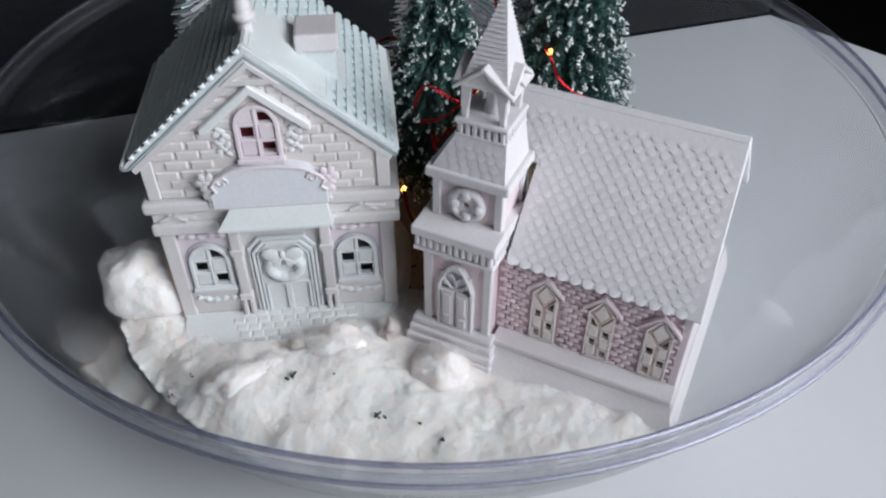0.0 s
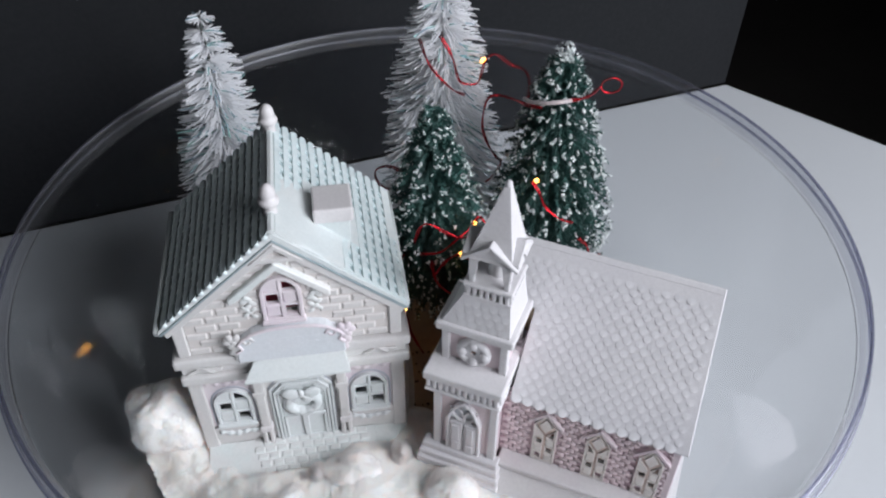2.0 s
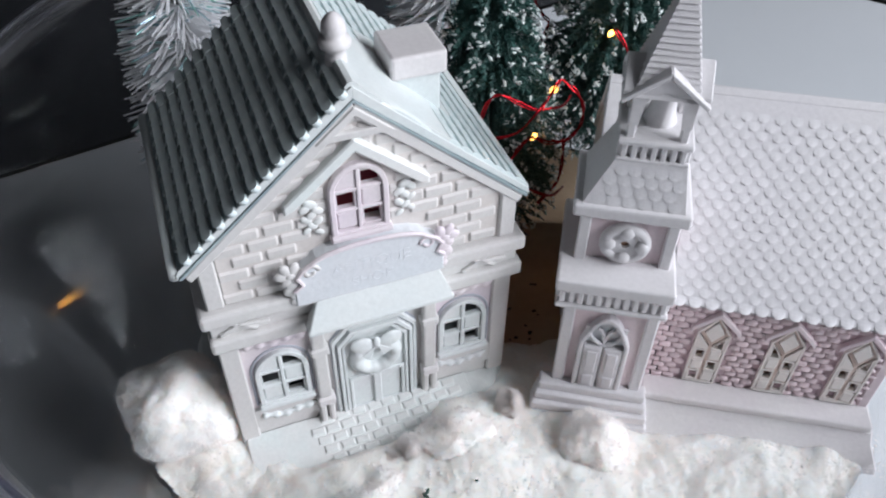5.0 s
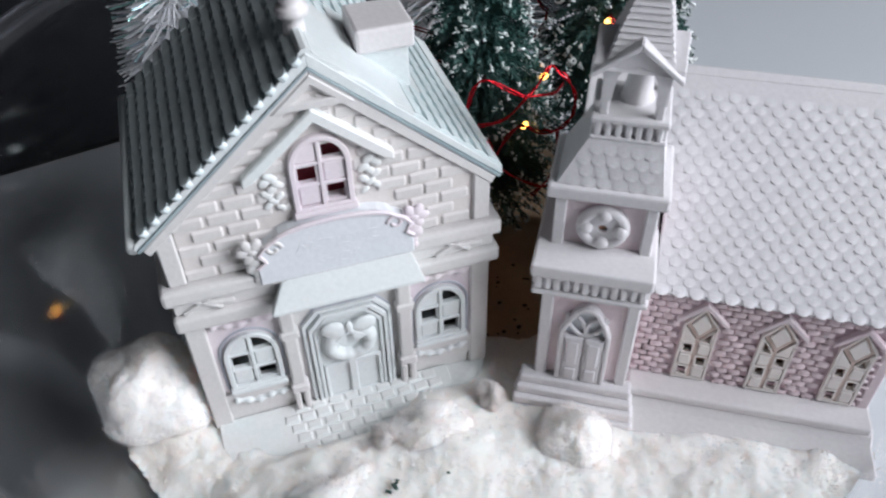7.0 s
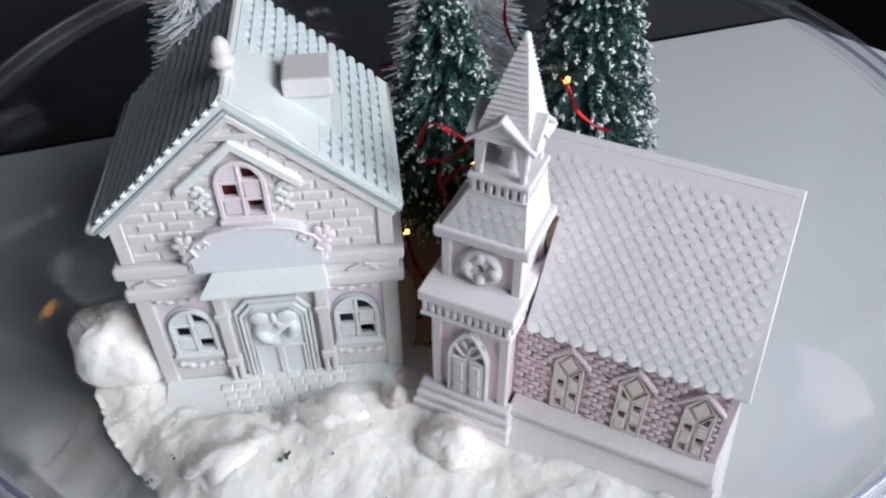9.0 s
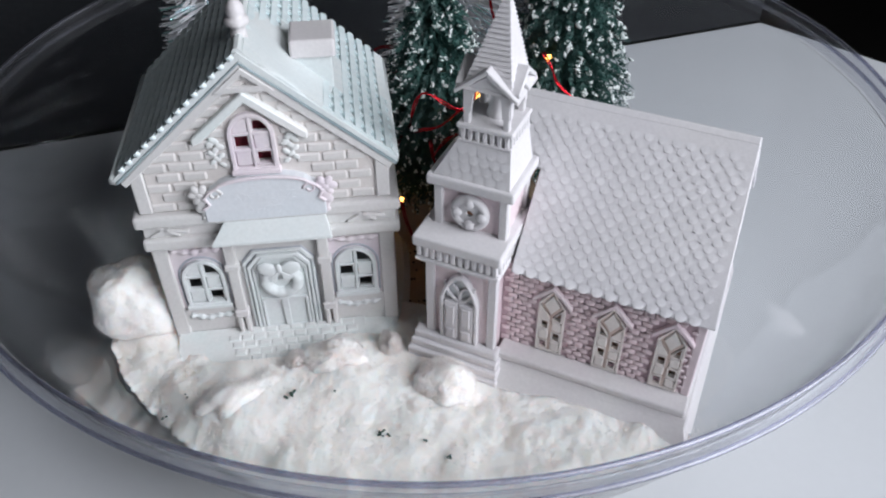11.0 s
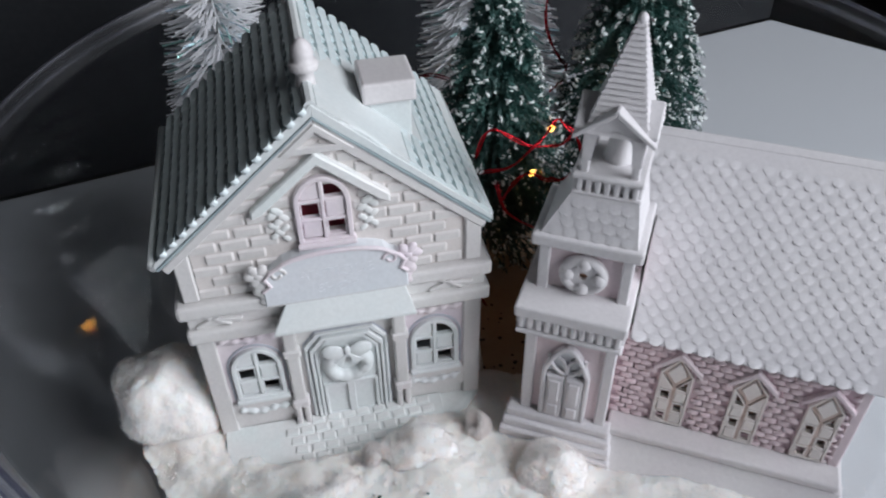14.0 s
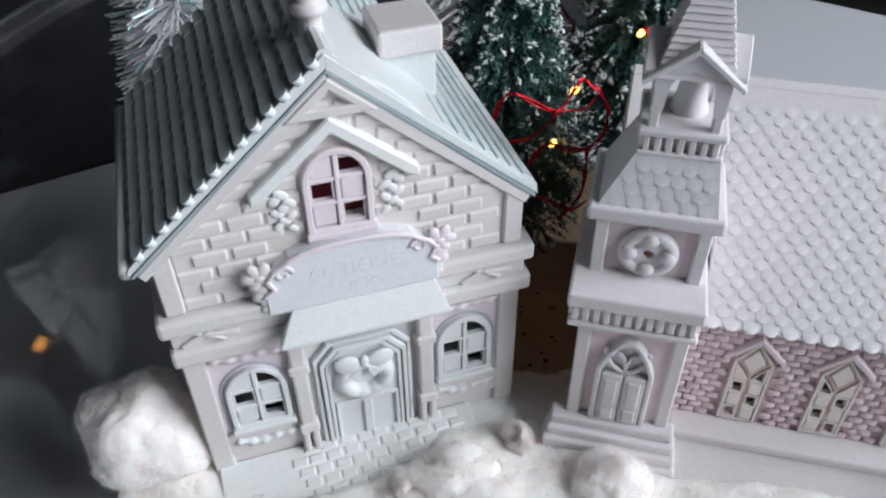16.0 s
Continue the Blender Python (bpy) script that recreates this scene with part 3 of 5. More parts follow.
def build_shop():
    t = thing("shop_model", SHOP_AT, 44, "cream ceramic shop house with mint tiled roof standing in snow", "model house")
    ridge, eave, half = 178.6, 133.2, 50.2
    slope = (ridge - eave) / half

    def roof_z(u):
        return ridge - slope * abs(u)

    # walls, hollow
    gable = [(-45, 50), (46.6, 50), (46.6, roof_z(46.6) - 3.2), (0, ridge - 4), (-45, roof_z(45) - 3.2)]
    holes = [rect(-7.2, 6.4, 134.2, 152), rect(-36, -22.5, 68, 89), rect(24.5, 38, 68, 89)]
    wall = part("wall", prism(bmesh.new(), gable, 0, 3, holes), CREAM, t)
    bed = [(-40.2, 116), (41.8, 116), (41.8, roof_z(41.8) - 6.5), (0, ridge - 8), (-40.2, roof_z(40.2) - 6.5)]
    part("brick_bed", prism(bmesh.new(), bed, -0.5, 0.1, [rect(-7.4, 6.6, 134, 152.2)]), CREAM_JOINT, t, "beige mortar between the gable bricks")
    part("wall", prism(bmesh.new(), gable, 66, 69), CREAM, t)
    part("wall", boxed(-45, -42, 3, 66, 50, roof_z(46) - 3.5), CREAM, t)
    part("wall", boxed(43.6, 46.6, 3, 66, 50, roof_z(46.6) - 3.5), CREAM, t)
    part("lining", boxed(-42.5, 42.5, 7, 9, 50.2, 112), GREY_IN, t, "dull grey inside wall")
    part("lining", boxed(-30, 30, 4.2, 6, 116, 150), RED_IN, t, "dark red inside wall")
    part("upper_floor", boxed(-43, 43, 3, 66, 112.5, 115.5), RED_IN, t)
    # corner posts
    for x0, x1 in ((-46, -40), (41.4, 47.6)):
        part("corner_post", boxed(x0, x1, -1.4, 1, 50, 99.8, 0.5), CREAM, t)
        part("corner_post", boxed(x0 + 0.4, x1 - 0.6, -1.7, 1, 116, 135.5, 0.5), CREAM, t)
    # bands
    part("upper_cornice", boxed(-48.6, 50.4, -4.0, 71, 110.4, 115.8, 1.2, seg=2), CREAM, t)
    part("frieze", boxed(-46.4, 48.4, -1.6, 69.5, 104.8, 110.6, 0.3), CREAM, t)
    part("lower_cornice", boxed(-47.4, 50.0, -3.8, 70.5, 99.4, 104.9, 1.1, seg=2), CREAM, t)
    for s in (-1, 1):
        bm = bmesh.new()
        for k in range(3):
            box(bm, -4.5, 4.5, -0.7, 0.7, -0.6, 0.6, 0.3, Matrix.Translation((s * 37 + 3.0 * (k - 1), -2.0, 107.8)) @ pose(0, 0, 0, 0, (-28, 30, 8)[k], 0))
        part("frieze_ornament", bm, CREAM, t)
    # roof
    roof = {}
    for s in (-1, 1):
        bm = bmesh.new()
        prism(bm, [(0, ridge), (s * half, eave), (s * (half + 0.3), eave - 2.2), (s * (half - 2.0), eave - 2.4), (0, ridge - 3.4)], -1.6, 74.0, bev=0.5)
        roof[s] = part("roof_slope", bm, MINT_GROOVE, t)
    length = math.hypot(half, ridge - eave)
    # tiles: pads in courses, with a slot between one course and the next
    courses, per = 14, 12
    pitch, run = (length - 3.0) / courses, 74.0 / per

    def tile_mesh(name, round_end, slot=1.9, lip=0.6, tab=0.75):
        g, w = pitch - slot, run / 2 - 0.02
        pts = [(0, -w), (g, -w), (pitch + 0.02, -w), (pitch + 0.02, -w + tab), (g, -w + tab), (g, w - tab), (pitch + 0.02, w - tab), (pitch + 0.02, w), (g, w), (0, w)]
        if round_end:
            pts = [(0, -w), (g, -w), (g, w - 0.2)] + [(g / 2 + g / 2 * math.cos(a), w + 1.5 * math.sin(a)) for a in [math.pi * k / 6 for k in range(1, 6)]] + [(0, w - 0.2)]
        bm = bmesh.new()
        lo = [bm.verts.new((x, y, -0.5)) for x, y in pts]
        hi = [bm.verts.new((x, y, (1.4 if round_end else 1.2) - lip + lip * min(x, g) / g - (0.55 if x > g else 0))) for x, y in pts]
        bm.faces.new(hi)
        for i in range(len(pts)):
            k = (i + 1) % len(pts)
            bm.faces.new((lo[i], lo[k], hi[k], hi[i]))
        return mesh_of(name, bm, MINT_TILE)

    tile, end_tile = {-1: tile_mesh("roof_tile", False), 1: tile_mesh("roof_tile_flat", False, 2.1, 0.0, 1.25)}, tile_mesh("roof_tile_end", True)
    blank = mesh_of("roof_tile_plain", boxed(-0.01, pitch + 0.01, -run / 2 - 0.01, run / 2 + 0.01, -0.5, 0.95), MINT)
    tilt = math.degrees(math.atan(slope))
    for s in (-1, 1):
        for i in range(courses):
            d = 1.6 + i * pitch
            for k in range(per):
                v = -1.2 + (k + 0.5) * run
                plain = s > 0 and ((v < 16 and d < 33) or (16 < v < 45 and 15 < d < 41) or d > 66 - 0.12 * v)
                x, z = s * d / length * half, ridge - d / length * (ridge - eave)
                m = Matrix.Translation((x, v, z)) @ pose(0, 0, 0, 0, s * tilt, 0)
                if s < 0:
                    m = m @ pose(0, 0, 0, 0, 0, 180)
                last = k == per - 1 or (s < 0 and k == 0)
                if last and s < 0 and k:
                    m = m @ Matrix.Diagonal((1, -1, 1, 1))
                piece("roof_tile", blank if plain else end_tile if last else tile[s], roof[s], m)
    # settled glaze snow on the right slope
    bm = bmesh.new()
    rings = []
    for f, h in ((0.02, 1.35), (0.5, 1.35), (0.75, 1.25), (0.88, 1.08), (0.97, 0.85), (1.06, 0.55), (1.14, -0.3)):
        row = []
        for i in range(48):
            a = 2 * math.pi * i / 48
            r = 1 + 0.09 * math.sin(3 * a + 0.4) + 0.05 * math.sin(7 * a) + 0.03 * math.sin(11 * a + 2)
            row.append(bm.verts.new((max(18.5 + 20.0 * r * f * math.cos(a), 0.6), max(17.5 + 20.0 * r * f * math.sin(a), -1.45), h)))
        rings.append(row)
    bm.faces.new(rings[0])
    for p, q in zip(rings, rings[1:]):
        for i in range(48):
            bm.faces.new((p[i], p[(i + 1) % 48], q[(i + 1) % 48], q[i]))
    bmesh.ops.transform(bm, matrix=Matrix.Translation((0, 0, ridge)) @ pose(0, 0, 0, 0, tilt, 0), verts=bm.verts[:])
    part("glaze_patch", bm, MINT, roof[1], "smooth pale mint snow patch", True)
    bm = tube(bmesh.new(), [(half - 1.0, 0.2, eave - 0.7), (half - 1.0, 73.9, eave - 0.7)], 1.9, 12)
    ball(bm, (half - 1.0, 0.2, eave - 0.7), 1.9, 2)
    part("eave_roll", bm, MINT, t, smooth=True)
    part("eave_roll", tube(bmesh.new(), [(-half - 0.6, -1.5, eave - 1.2), (-half - 0.6, 73.9, eave - 1.2)], 1.7, 10), MINT, t, smooth=True)
    # ridge and verge boards
    part("ridge_cap", tube(bmesh.new(), [(0, -1.4, ridge - 0.4), (0, 73.9, ridge - 0.4)], 1.7, 8), MINT, t)
    for s in (-1, 1):
        out = [(0, ridge - 3.6), (s * (half - 1.6), eave - 2.2), (s * (half - 3.0), eave - 4.4), (0, ridge - 8.6)]
        part("verge_board", prism(bmesh.new(), out, -2.1, 0.2, bev=0.3), CREAM, t)
        edge = [(0, ridge + 0.35), (s * half, eave + 0.3), (s * (half + 0.45), eave - 2.0), (0, ridge - 3.15)]
        part("verge_edge", prism(bmesh.new(), edge, -2.0, -1.55, bev=0.12), MINT, roof[s])
        line = [(0, ridge - 3.2), (s * (half - 0.2), eave - 1.9), (s * (half - 0.8), eave - 2.4), (0, ridge - 3.95)]
        part("verge_line", prism(bmesh.new(), line, -2.4, -1.4), TEAL_EDGE, t, "thin grey-teal line under the roof edge")
    # king truss
    part("truss", prism(bmesh.new(), [(-10.5, 164.2), (10.5, 164.2), (0, 173.4)], -2.6, 0.2, [[(-5.2, 166.4), (5.2, 166.4), (0, 170.8)]], 0.25), CREAM, t)
    # finials
    for v in (12.0, 67.0):
        bm = lathe(bmesh.new(), [(0.001, 176), (3.0, 176), (2.7, 179.5), (2.4, 181.4), (3.9, 182.2), (4.2, 183.4), (3.7, 184.6), (2.8, 185.0), (3.15, 186.4), (2.8, 188.6), (1.7, 190.2), (0.7, 190.9), (0.001, 191)], (0, v, 0), 20)
        part("finial", bm, WHITE, t, smooth=True)
    # chimney
    ch = part("chimney", boxed(16.8, 30, 17.4, 31, 146, 167.2, 0.8, seg=2), MINT, t)
    part("chimney_cap", boxed(15.4, 31.4, 15.9, 32.4, 165.6, 172.6, 0.9, seg=2), WHITE, ch, smooth=False)
    # attic window, hood, flowers
    paned_window(t, -0.4, 134.0, 147, 154.5, 6.6, -3.0, LILAC, {(0, 1), (1, 0), (1, 2)}, 0.0, "lilac-edged casement with dark open panes")
    hood = [(-0.8, 164.8), (19.2, 147.8), (19.2, 144.8), (16.2, 146.0), (-0.8, 160.6), (-17.8, 146.0), (-20.8, 144.8), (-20.8, 147.8)]
    part("hood_mould", prism(bmesh.new(), hood, -3.4, 0.2, bev=0.5), MINT_WASH, t)
    for s in (-1, 1):
        bm = bmesh.new()
        for k in range(9):
            ball(bm, (-0.5 + s * (13 + 1.9 * math.sin(k * 2.1)), -1.3, 145.5 - 1.25 * k), 1.6 - 0.06 * k, 2, (1.3, 0.35, 0.85), pose(0, 0, 0, 0, s * (40 if k % 2 else -30), 0))
        part("flower_drop", bm, MINT_WASH, t, smooth=True)
    # sign board
    top = [(22.5, 112.6)]
    for i in range(13):
        a = math.pi * i / 12
        top.append((0.8 + 17.5 * math.cos(a), 125.8 + 5.6 * math.sin(a) ** 0.8))
    sign_outline = [(-21.5, 112.6), (22.8, 112.6), (22.8, 119), (20.6, 121), (22, 124), (20, 126.4)] + top[2:-1] + [(-18.4, 126.4), (-20.4, 124), (-19, 121), (-21.5, 119)]
    sign = part("sign_board", prism(bmesh.new(), sign_outline, -5.2, 0.2, bev=0.5), LAV, t, "pale lavender sign board with faint lettering")
    rim = [(x, -5.3, z) for x, z in sign_outline[2:]]
    part("sign_moulding", tube(bmesh.new(), rim, 0.7, 6), LILAC, sign)
    for text, z, size in (("ANTIQUE", 121.3, 5.4), ("SHOP", 115.4, 5.0)):
        cu = bpy.data.curves.new("lettering", "FONT")
        cu.body, cu.size, cu.extrude, cu.align_x = text, size * 0.001, 0.000035, "CENTER"
        cu.materials.append(LAV)
        lt = new("lettering", cu)
        lt.parent = sign
        lt.matrix_basis = Matrix.Translation((0.0010, -0.00525, (z - 44) * 0.001)) @ pose(0, 0, 0, 90, 0, 0)
        lt["label"] = "faint raised lettering"
    for s, c in ((-1, -22.0), (1, 23.2)):
        tone = CREAM if s < 0 else LILAC
        bm = bmesh.new()
        for k in range(7):
            a = k * 2 * math.pi / 6
            rr = 0 if k == 6 else 2.2
            ball(bm, (c + rr * math.cos(a), -4.2 - (0.7 if k == 6 else 0), 125.0 + rr * math.sin(a)), 1.2 if k == 6 else 2.1, 2, (1.2, 0.45, 0.8), pose(0, 0, 0, 0, -math.degrees(a), 0))
        part("scroll_flower", bm, tone, sign, smooth=True)
        curl = [(c - s * (5.6 + 2.4 * math.cos(j * 0.62) * (1 - j * 0.06)), -5.0, 125.2 + 2.4 * math.sin(j * 0.62) * (1 - j * 0.06)) for j in range(11)]
        part("scroll", tube(bmesh.new(), curl, 0.7, 6), tone, sign, smooth=True)
        bm = bmesh.new()
        for k in range(4):
            ball(bm, (c + s * 0.8 * math.sin(k * 2), -4.2, 121.2 - 2.3 * k), 2.0 - 0.25 * k, 2, (1.1, 0.45, 1.2), pose(0, 0, 0, 0, s * 30 * (-1) ** k, 0))
        part("scroll_leaf", bm, tone, sign, smooth=True)
    # awning
    bm = bmesh.new()
    p = [(-14.5, -1.5, 112.8), (21.5, -1.5, 112.8), (24, -11.6, 107.2), (-20.5, -11.6, 107.2), (-20.5, -11.6, 105.6), (24, -11.6, 105.6), (23.5, -1.5, 101.5), (-20, -1.5, 101.5)]
    v = [bm.verts.new(q) for q in p]
    for f in ((0, 1, 2, 3), (3, 2, 5, 4), (4, 5, 6, 7), (0, 3, 4, 7), (1, 6, 5, 2), (0, 7, 6, 1)):
        bm.faces.new([v[i] for i in f])
    bevel(bm, bm.edges[:], 0.5, 2)
    part("awning", bm, MINT, t, "pale mint hipped awning over the door")
    # door
    def door_line(k, z):
        return [(1 - k, z), (1 + k, z), (1 + k, 88 - (14 - k)), (1 + k - 4.5, 93.5 - (14 - k)), (1 - k + 4.5, 93.5 - (14 - k)), (1 - k, 88 - (14 - k))]

    # dark backing: the shade in the door's recess, put into the colour
    part("door_recess", prism(bmesh.new(), door_line(14.3, 51.0), -0.5, 0.2), LINE_SHADE, t)
    for k, y in ((14.0, -1.6), (12.4, -2.4), (10.9, -1.9)):
        part("door_frame", prism(bmesh.new(), door_line(k, 51), y, -0.2, [door_line(k - 1.1, 51.4)], 0.2), GREY_MINT, t)
    door = part("door", prism(bmesh.new(), door_line(9.6, 51.3), -0.9, -0.3), GREY_MINT, t, "pale mint panelled door with a wreath")
    part("door_leaf", prism(bmesh.new(), rect(-8.5, 10.5, 51.5, 68.2), -1.9, -0.8, [rect(-7.4, -0.3, 52.0, 66.8), rect(2.3, 9.4, 52.0, 66.8)], 0.25), GREY_MINT, door)
    wr = bmesh.new()
    tube(wr, [(1 + 6.4 * math.cos(2 * math.pi * i / 60), -1.3, 77.4 + 6.2 * math.sin(2 * math.pi * i / 60)) for i in range(60)], [2.5 + 0.10 * math.sin(i * 2 * math.pi / 6) for i in range(60)], 10, True)
    wreath = part("wreath", wr, GREY_MINT, door, "moulded pale grey wreath", True)
    bm = bmesh.new()
    for q in (-1, 1):
        ball(bm, (1 + q * 4.7, -3.3, 85.6), 3.2, 3, (1.22, 0.32, 1.0), pose(0, 0, 0, 0, -q * 16, 0))
        prism(bm, [(1 + q * 0.3, 84.4), (1 + q * 1.0, 84.0), (1 + q * 5.2, 80.6), (1 + q * 1.9, 78.6)][::q], -3.9, -2.4, bev=0.25)
    ball(bm, (1, -3.7, 86.0), 1.35, 2, (0.95, 0.7, 1.75))
    part("bow", bm, GREY_MINT, wreath, smooth=False)
    # pilasters
    for c in (-17.0, 19.2):
        part("pilaster", boxed(c - 2.2, c + 2.2, -3.2, 0.2, 64, 99.6, 0.7, seg=2), CREAM, t)
        part("pilaster_base", boxed(c - 3.0, c + 3.0, -4.0, 0.2, 60.6, 64.4, 0.6), WHITE, t)
        part("pilaster_cap", boxed(c - 3.0, c + 3.0, -3.8, 0.2, 86, 89.4, 0.6), CREAM, t)
        for k in (-1, 1):
            part("pilaster_foot", boxed(c + k * 1.5 - 1.1, c + k * 1.5 + 1.1, -3.4, 0.2, 50, 60.4, 0.6), CREAM, t)
    # lower windows with surrounds
    for c in (-29.2, 31.2):
        part("wall_panel", prism(bmesh.new(), rect(c - 11.4, c + 11.4, 65.4, 99.0), -0.3, 0.1, [arch(c - 7.9, c + 7.9, 67.9, 82, 90.9, 14)]), LILAC, t, "lilac washed wall round the window")
        # the surround's shadow is painted as a thin slate ring
        part("window_surround", prism(bmesh.new(), arch(c - 9.7, c + 9.7, 67.2, 82.4, 92.9, 14), -0.75, -0.2, [arch(c - 8.9, c + 8.9, 67.6, 82.2, 92.1, 14)], 0.15), LINE_SHADE, t)
        paned_window(t, c, 69, 82, 89.8, 6.8, -2.6, GREY_MINT, {(0, 1), (1, 0), (1, 2)}, 0.0, "pale mint arched casement with dark open panes")
        part("dado", boxed(c - 12.6, c + 12.6, -1.2, 0.2, 55.6, 65.2, 0.4), CREAM, t)
        swag(t, c - 9, c + 9, -1.6, 62.4, GREY_MINT, 8, 1.6, 1.1)
        swag(t, c - 10, c + 10, -1.0, 97.0, LILAC, 9, 0.8, 1.2)
    # bricks of the gable
    bm = boxed(-4.35, 4.35, -0.95, 0.6, -1.92, 1.92)
    bevel(bm, [e for e in bm.edges if e.verts[0].co.y < 0 and e.verts[1].co.y < 0 or abs(e.verts[0].co.y - e.verts[1].co.y) > 0.5], 0.7, 1)
    brick = mesh_of("brick", bm, CREAM_BRICK)
    bm = boxed(-1.8, 1.8, -0.95, 0.6, -1.86, 1.86)
    bevel(bm, [e for e in bm.edges if e.verts[0].co.y < 0 and e.verts[1].co.y < 0 or abs(e.verts[0].co.y - e.verts[1].co.y) > 0.5], 0.7, 1)
    half_brick = mesh_of("half_brick", bm, CREAM_BRICK)
    rng = random.Random(4)
    for r in range(13):
        z = 118.0 + r * 4.3
        for k in range(-6, 7):
            u = k * 9.1 + (4.55 if r % 2 else 0)
            reach = (ridge - 8.0 - z) / slope
            side = 1 if u > 0 else -1
            if abs(u) > min(40.5, reach + 3.5) or (z < 131 and abs(u - 0.6) < 16):
                continue
            edge, shift = abs(u) > 36.8, 0
            if edge:
                shift = side * 38.4 - u
            if 131 < z < 157:
                if abs(u + 0.4) < 6.2:
                    continue
                if abs(u + 0.4) < 11.2:
                    edge, shift = True, side * 10.2 - 0.4 - u
            piece("brick", half_brick if edge else brick, wall, Matrix.Translation((u + shift + rng.uniform(-0.3, 0.3), -0.2, z + rng.uniform(-0.12, 0.12))) @ pose(0, 0, 0, 0, rng.uniform(-1.5, 1.5), 0))
    # ground plate and brick path
    bm = bmesh.new()
    out = []
    for i in range(40):
        a = 2 * math.pi * i / 40
        k = 1 + 0.05 * math.sin(2 * a + 1) + 0.03 * math.sin(5 * a)
        c, s = math.cos(a), math.sin(a)
        out.append((53 * k * math.copysign(abs(c) ** 0.5, c), 27 + (45 if s > 0 else 42) * k * math.copysign(abs(s) ** 0.55, s)))
    vs = [bm.verts.new((x, y, 44)) for x, y in out]
    f = bm.faces.new(vs)
    e = bmesh.ops.extrude_face_region(bm, geom=[f])
    up = [g for g in e["geom"] if isinstance(g, bmesh.types.BMVert)]
    bmesh.ops.translate(bm, vec=(0, 0, 6), verts=up)
    for v in up:
        v.co.x *= 0.95
        if v.co.y < 0:
            v.co.z -= 1.5
            v.co.y *= 0.85
    plate = part("ground_plate", bm, MINT_WASH, t)
    bm = prism(bmesh.new(), [(-21.5, 46.6), (-0.4, 49), (-0.4, 51.75), (-20.6, 48.2)], -45, 33, bev=0.3)
    bmesh.ops.transform(bm, matrix=Matrix(((0, 1, 0, 0), (1, 0, 0, 0), (0, 0, 1, 0), (0, 0, 0, 1))), verts=bm.verts[:])
    part("path_bed", bm, MINT_WASH, t)
    bm = boxed(-2.5, 2.5, -1.6, 1.6, -0.9, 0.42)
    bevel(bm, [e for e in bm.edges if e.verts[0].co.z > 0 and e.verts[1].co.z > 0], 0.6, 1)
    cob = mesh_of("path_brick", bm, MINT_WASH)
    for r in range(5):
        for k in range(-5, 7):
            u = 4 + k * 5.5 + (2.75 if r % 2 else 0) + rng.uniform(-0.4, 0.4)
            if abs(u - 4) < 27 - r * 1.8:
                piece("path_brick", cob, plate, Matrix.Translation((u - r * 1.3, -2.6 - r * 3.5, 51.45 - r * 0.61 + rng.uniform(-0.12, 0.12))) @ pose(0, 0, 0, 9.5, 0, rng.uniform(-5, 5)))
    return t


build_shop()

# ---- the church model ----
CHURCH_AT = Matrix.Translation((0.007, 0.234, 0)) @ pose(0, 0, 0, 0, 0, -25.6)


def frustum(bm, c, z0, z1, a0, b0, a1, b1, c1=None):
    """A four-sided taper: half sizes a (across) and b (deep) at its foot and head."""
    c1 = c1 or c
    lo = [bm.verts.new((c[0] + sx * a0, c[1] + sy * b0, z0)) for sx, sy in ((-1, -1), (1, -1), (1, 1), (-1, 1))]
    hi = [bm.verts.new((c1[0] + sx * a1, c1[1] + sy * b1, z1)) for sx, sy in ((-1, -1), (1, -1), (1, 1), (-1, 1))]
    bm.faces.new(lo), bm.faces.new(hi)
    for i in range(4):
        bm.faces.new((lo[i], lo[(i + 1) % 4], hi[(i + 1) % 4], hi[i]))
    return bm


def scale_mesh(name, w, h, mat, lift=0.8):
    """A fish-scale shingle that swells out of the slope towards its round foot; x is across, y up the slope."""
    bm = bmesh.new()
    cols, rows = 7, 4
    grid = []
    for j in range(rows):
        row = []
        for i in range(cols):
            a = -1 + 2 * i / (cols - 1)
            foot = -h * (0.55 + 0.45 * math.sqrt(max(0, 1 - a * a)))
            f = j / (rows - 1)
            swell = lift * f ** 1.8 * max(0, 1 - a * a)
            row.append(bm.verts.new((a * w / 2, foot * f, 0.02 + swell)))
        grid.append(row)
    for j in range(rows - 1):
        for i in range(cols - 1):
            bm.faces.new((grid[j][i], grid[j][i + 1], grid[j + 1][i + 1], grid[j + 1][i]))
    low = [bm.verts.new((v.co.x * 0.96, v.co.y * 0.97, -0.3)) for v in grid[-1]]
    for i in range(cols - 1):
        bm.faces.new((grid[-1][i], grid[-1][i + 1], low[i + 1], low[i]))
    return mesh_of(name, bm, mat)


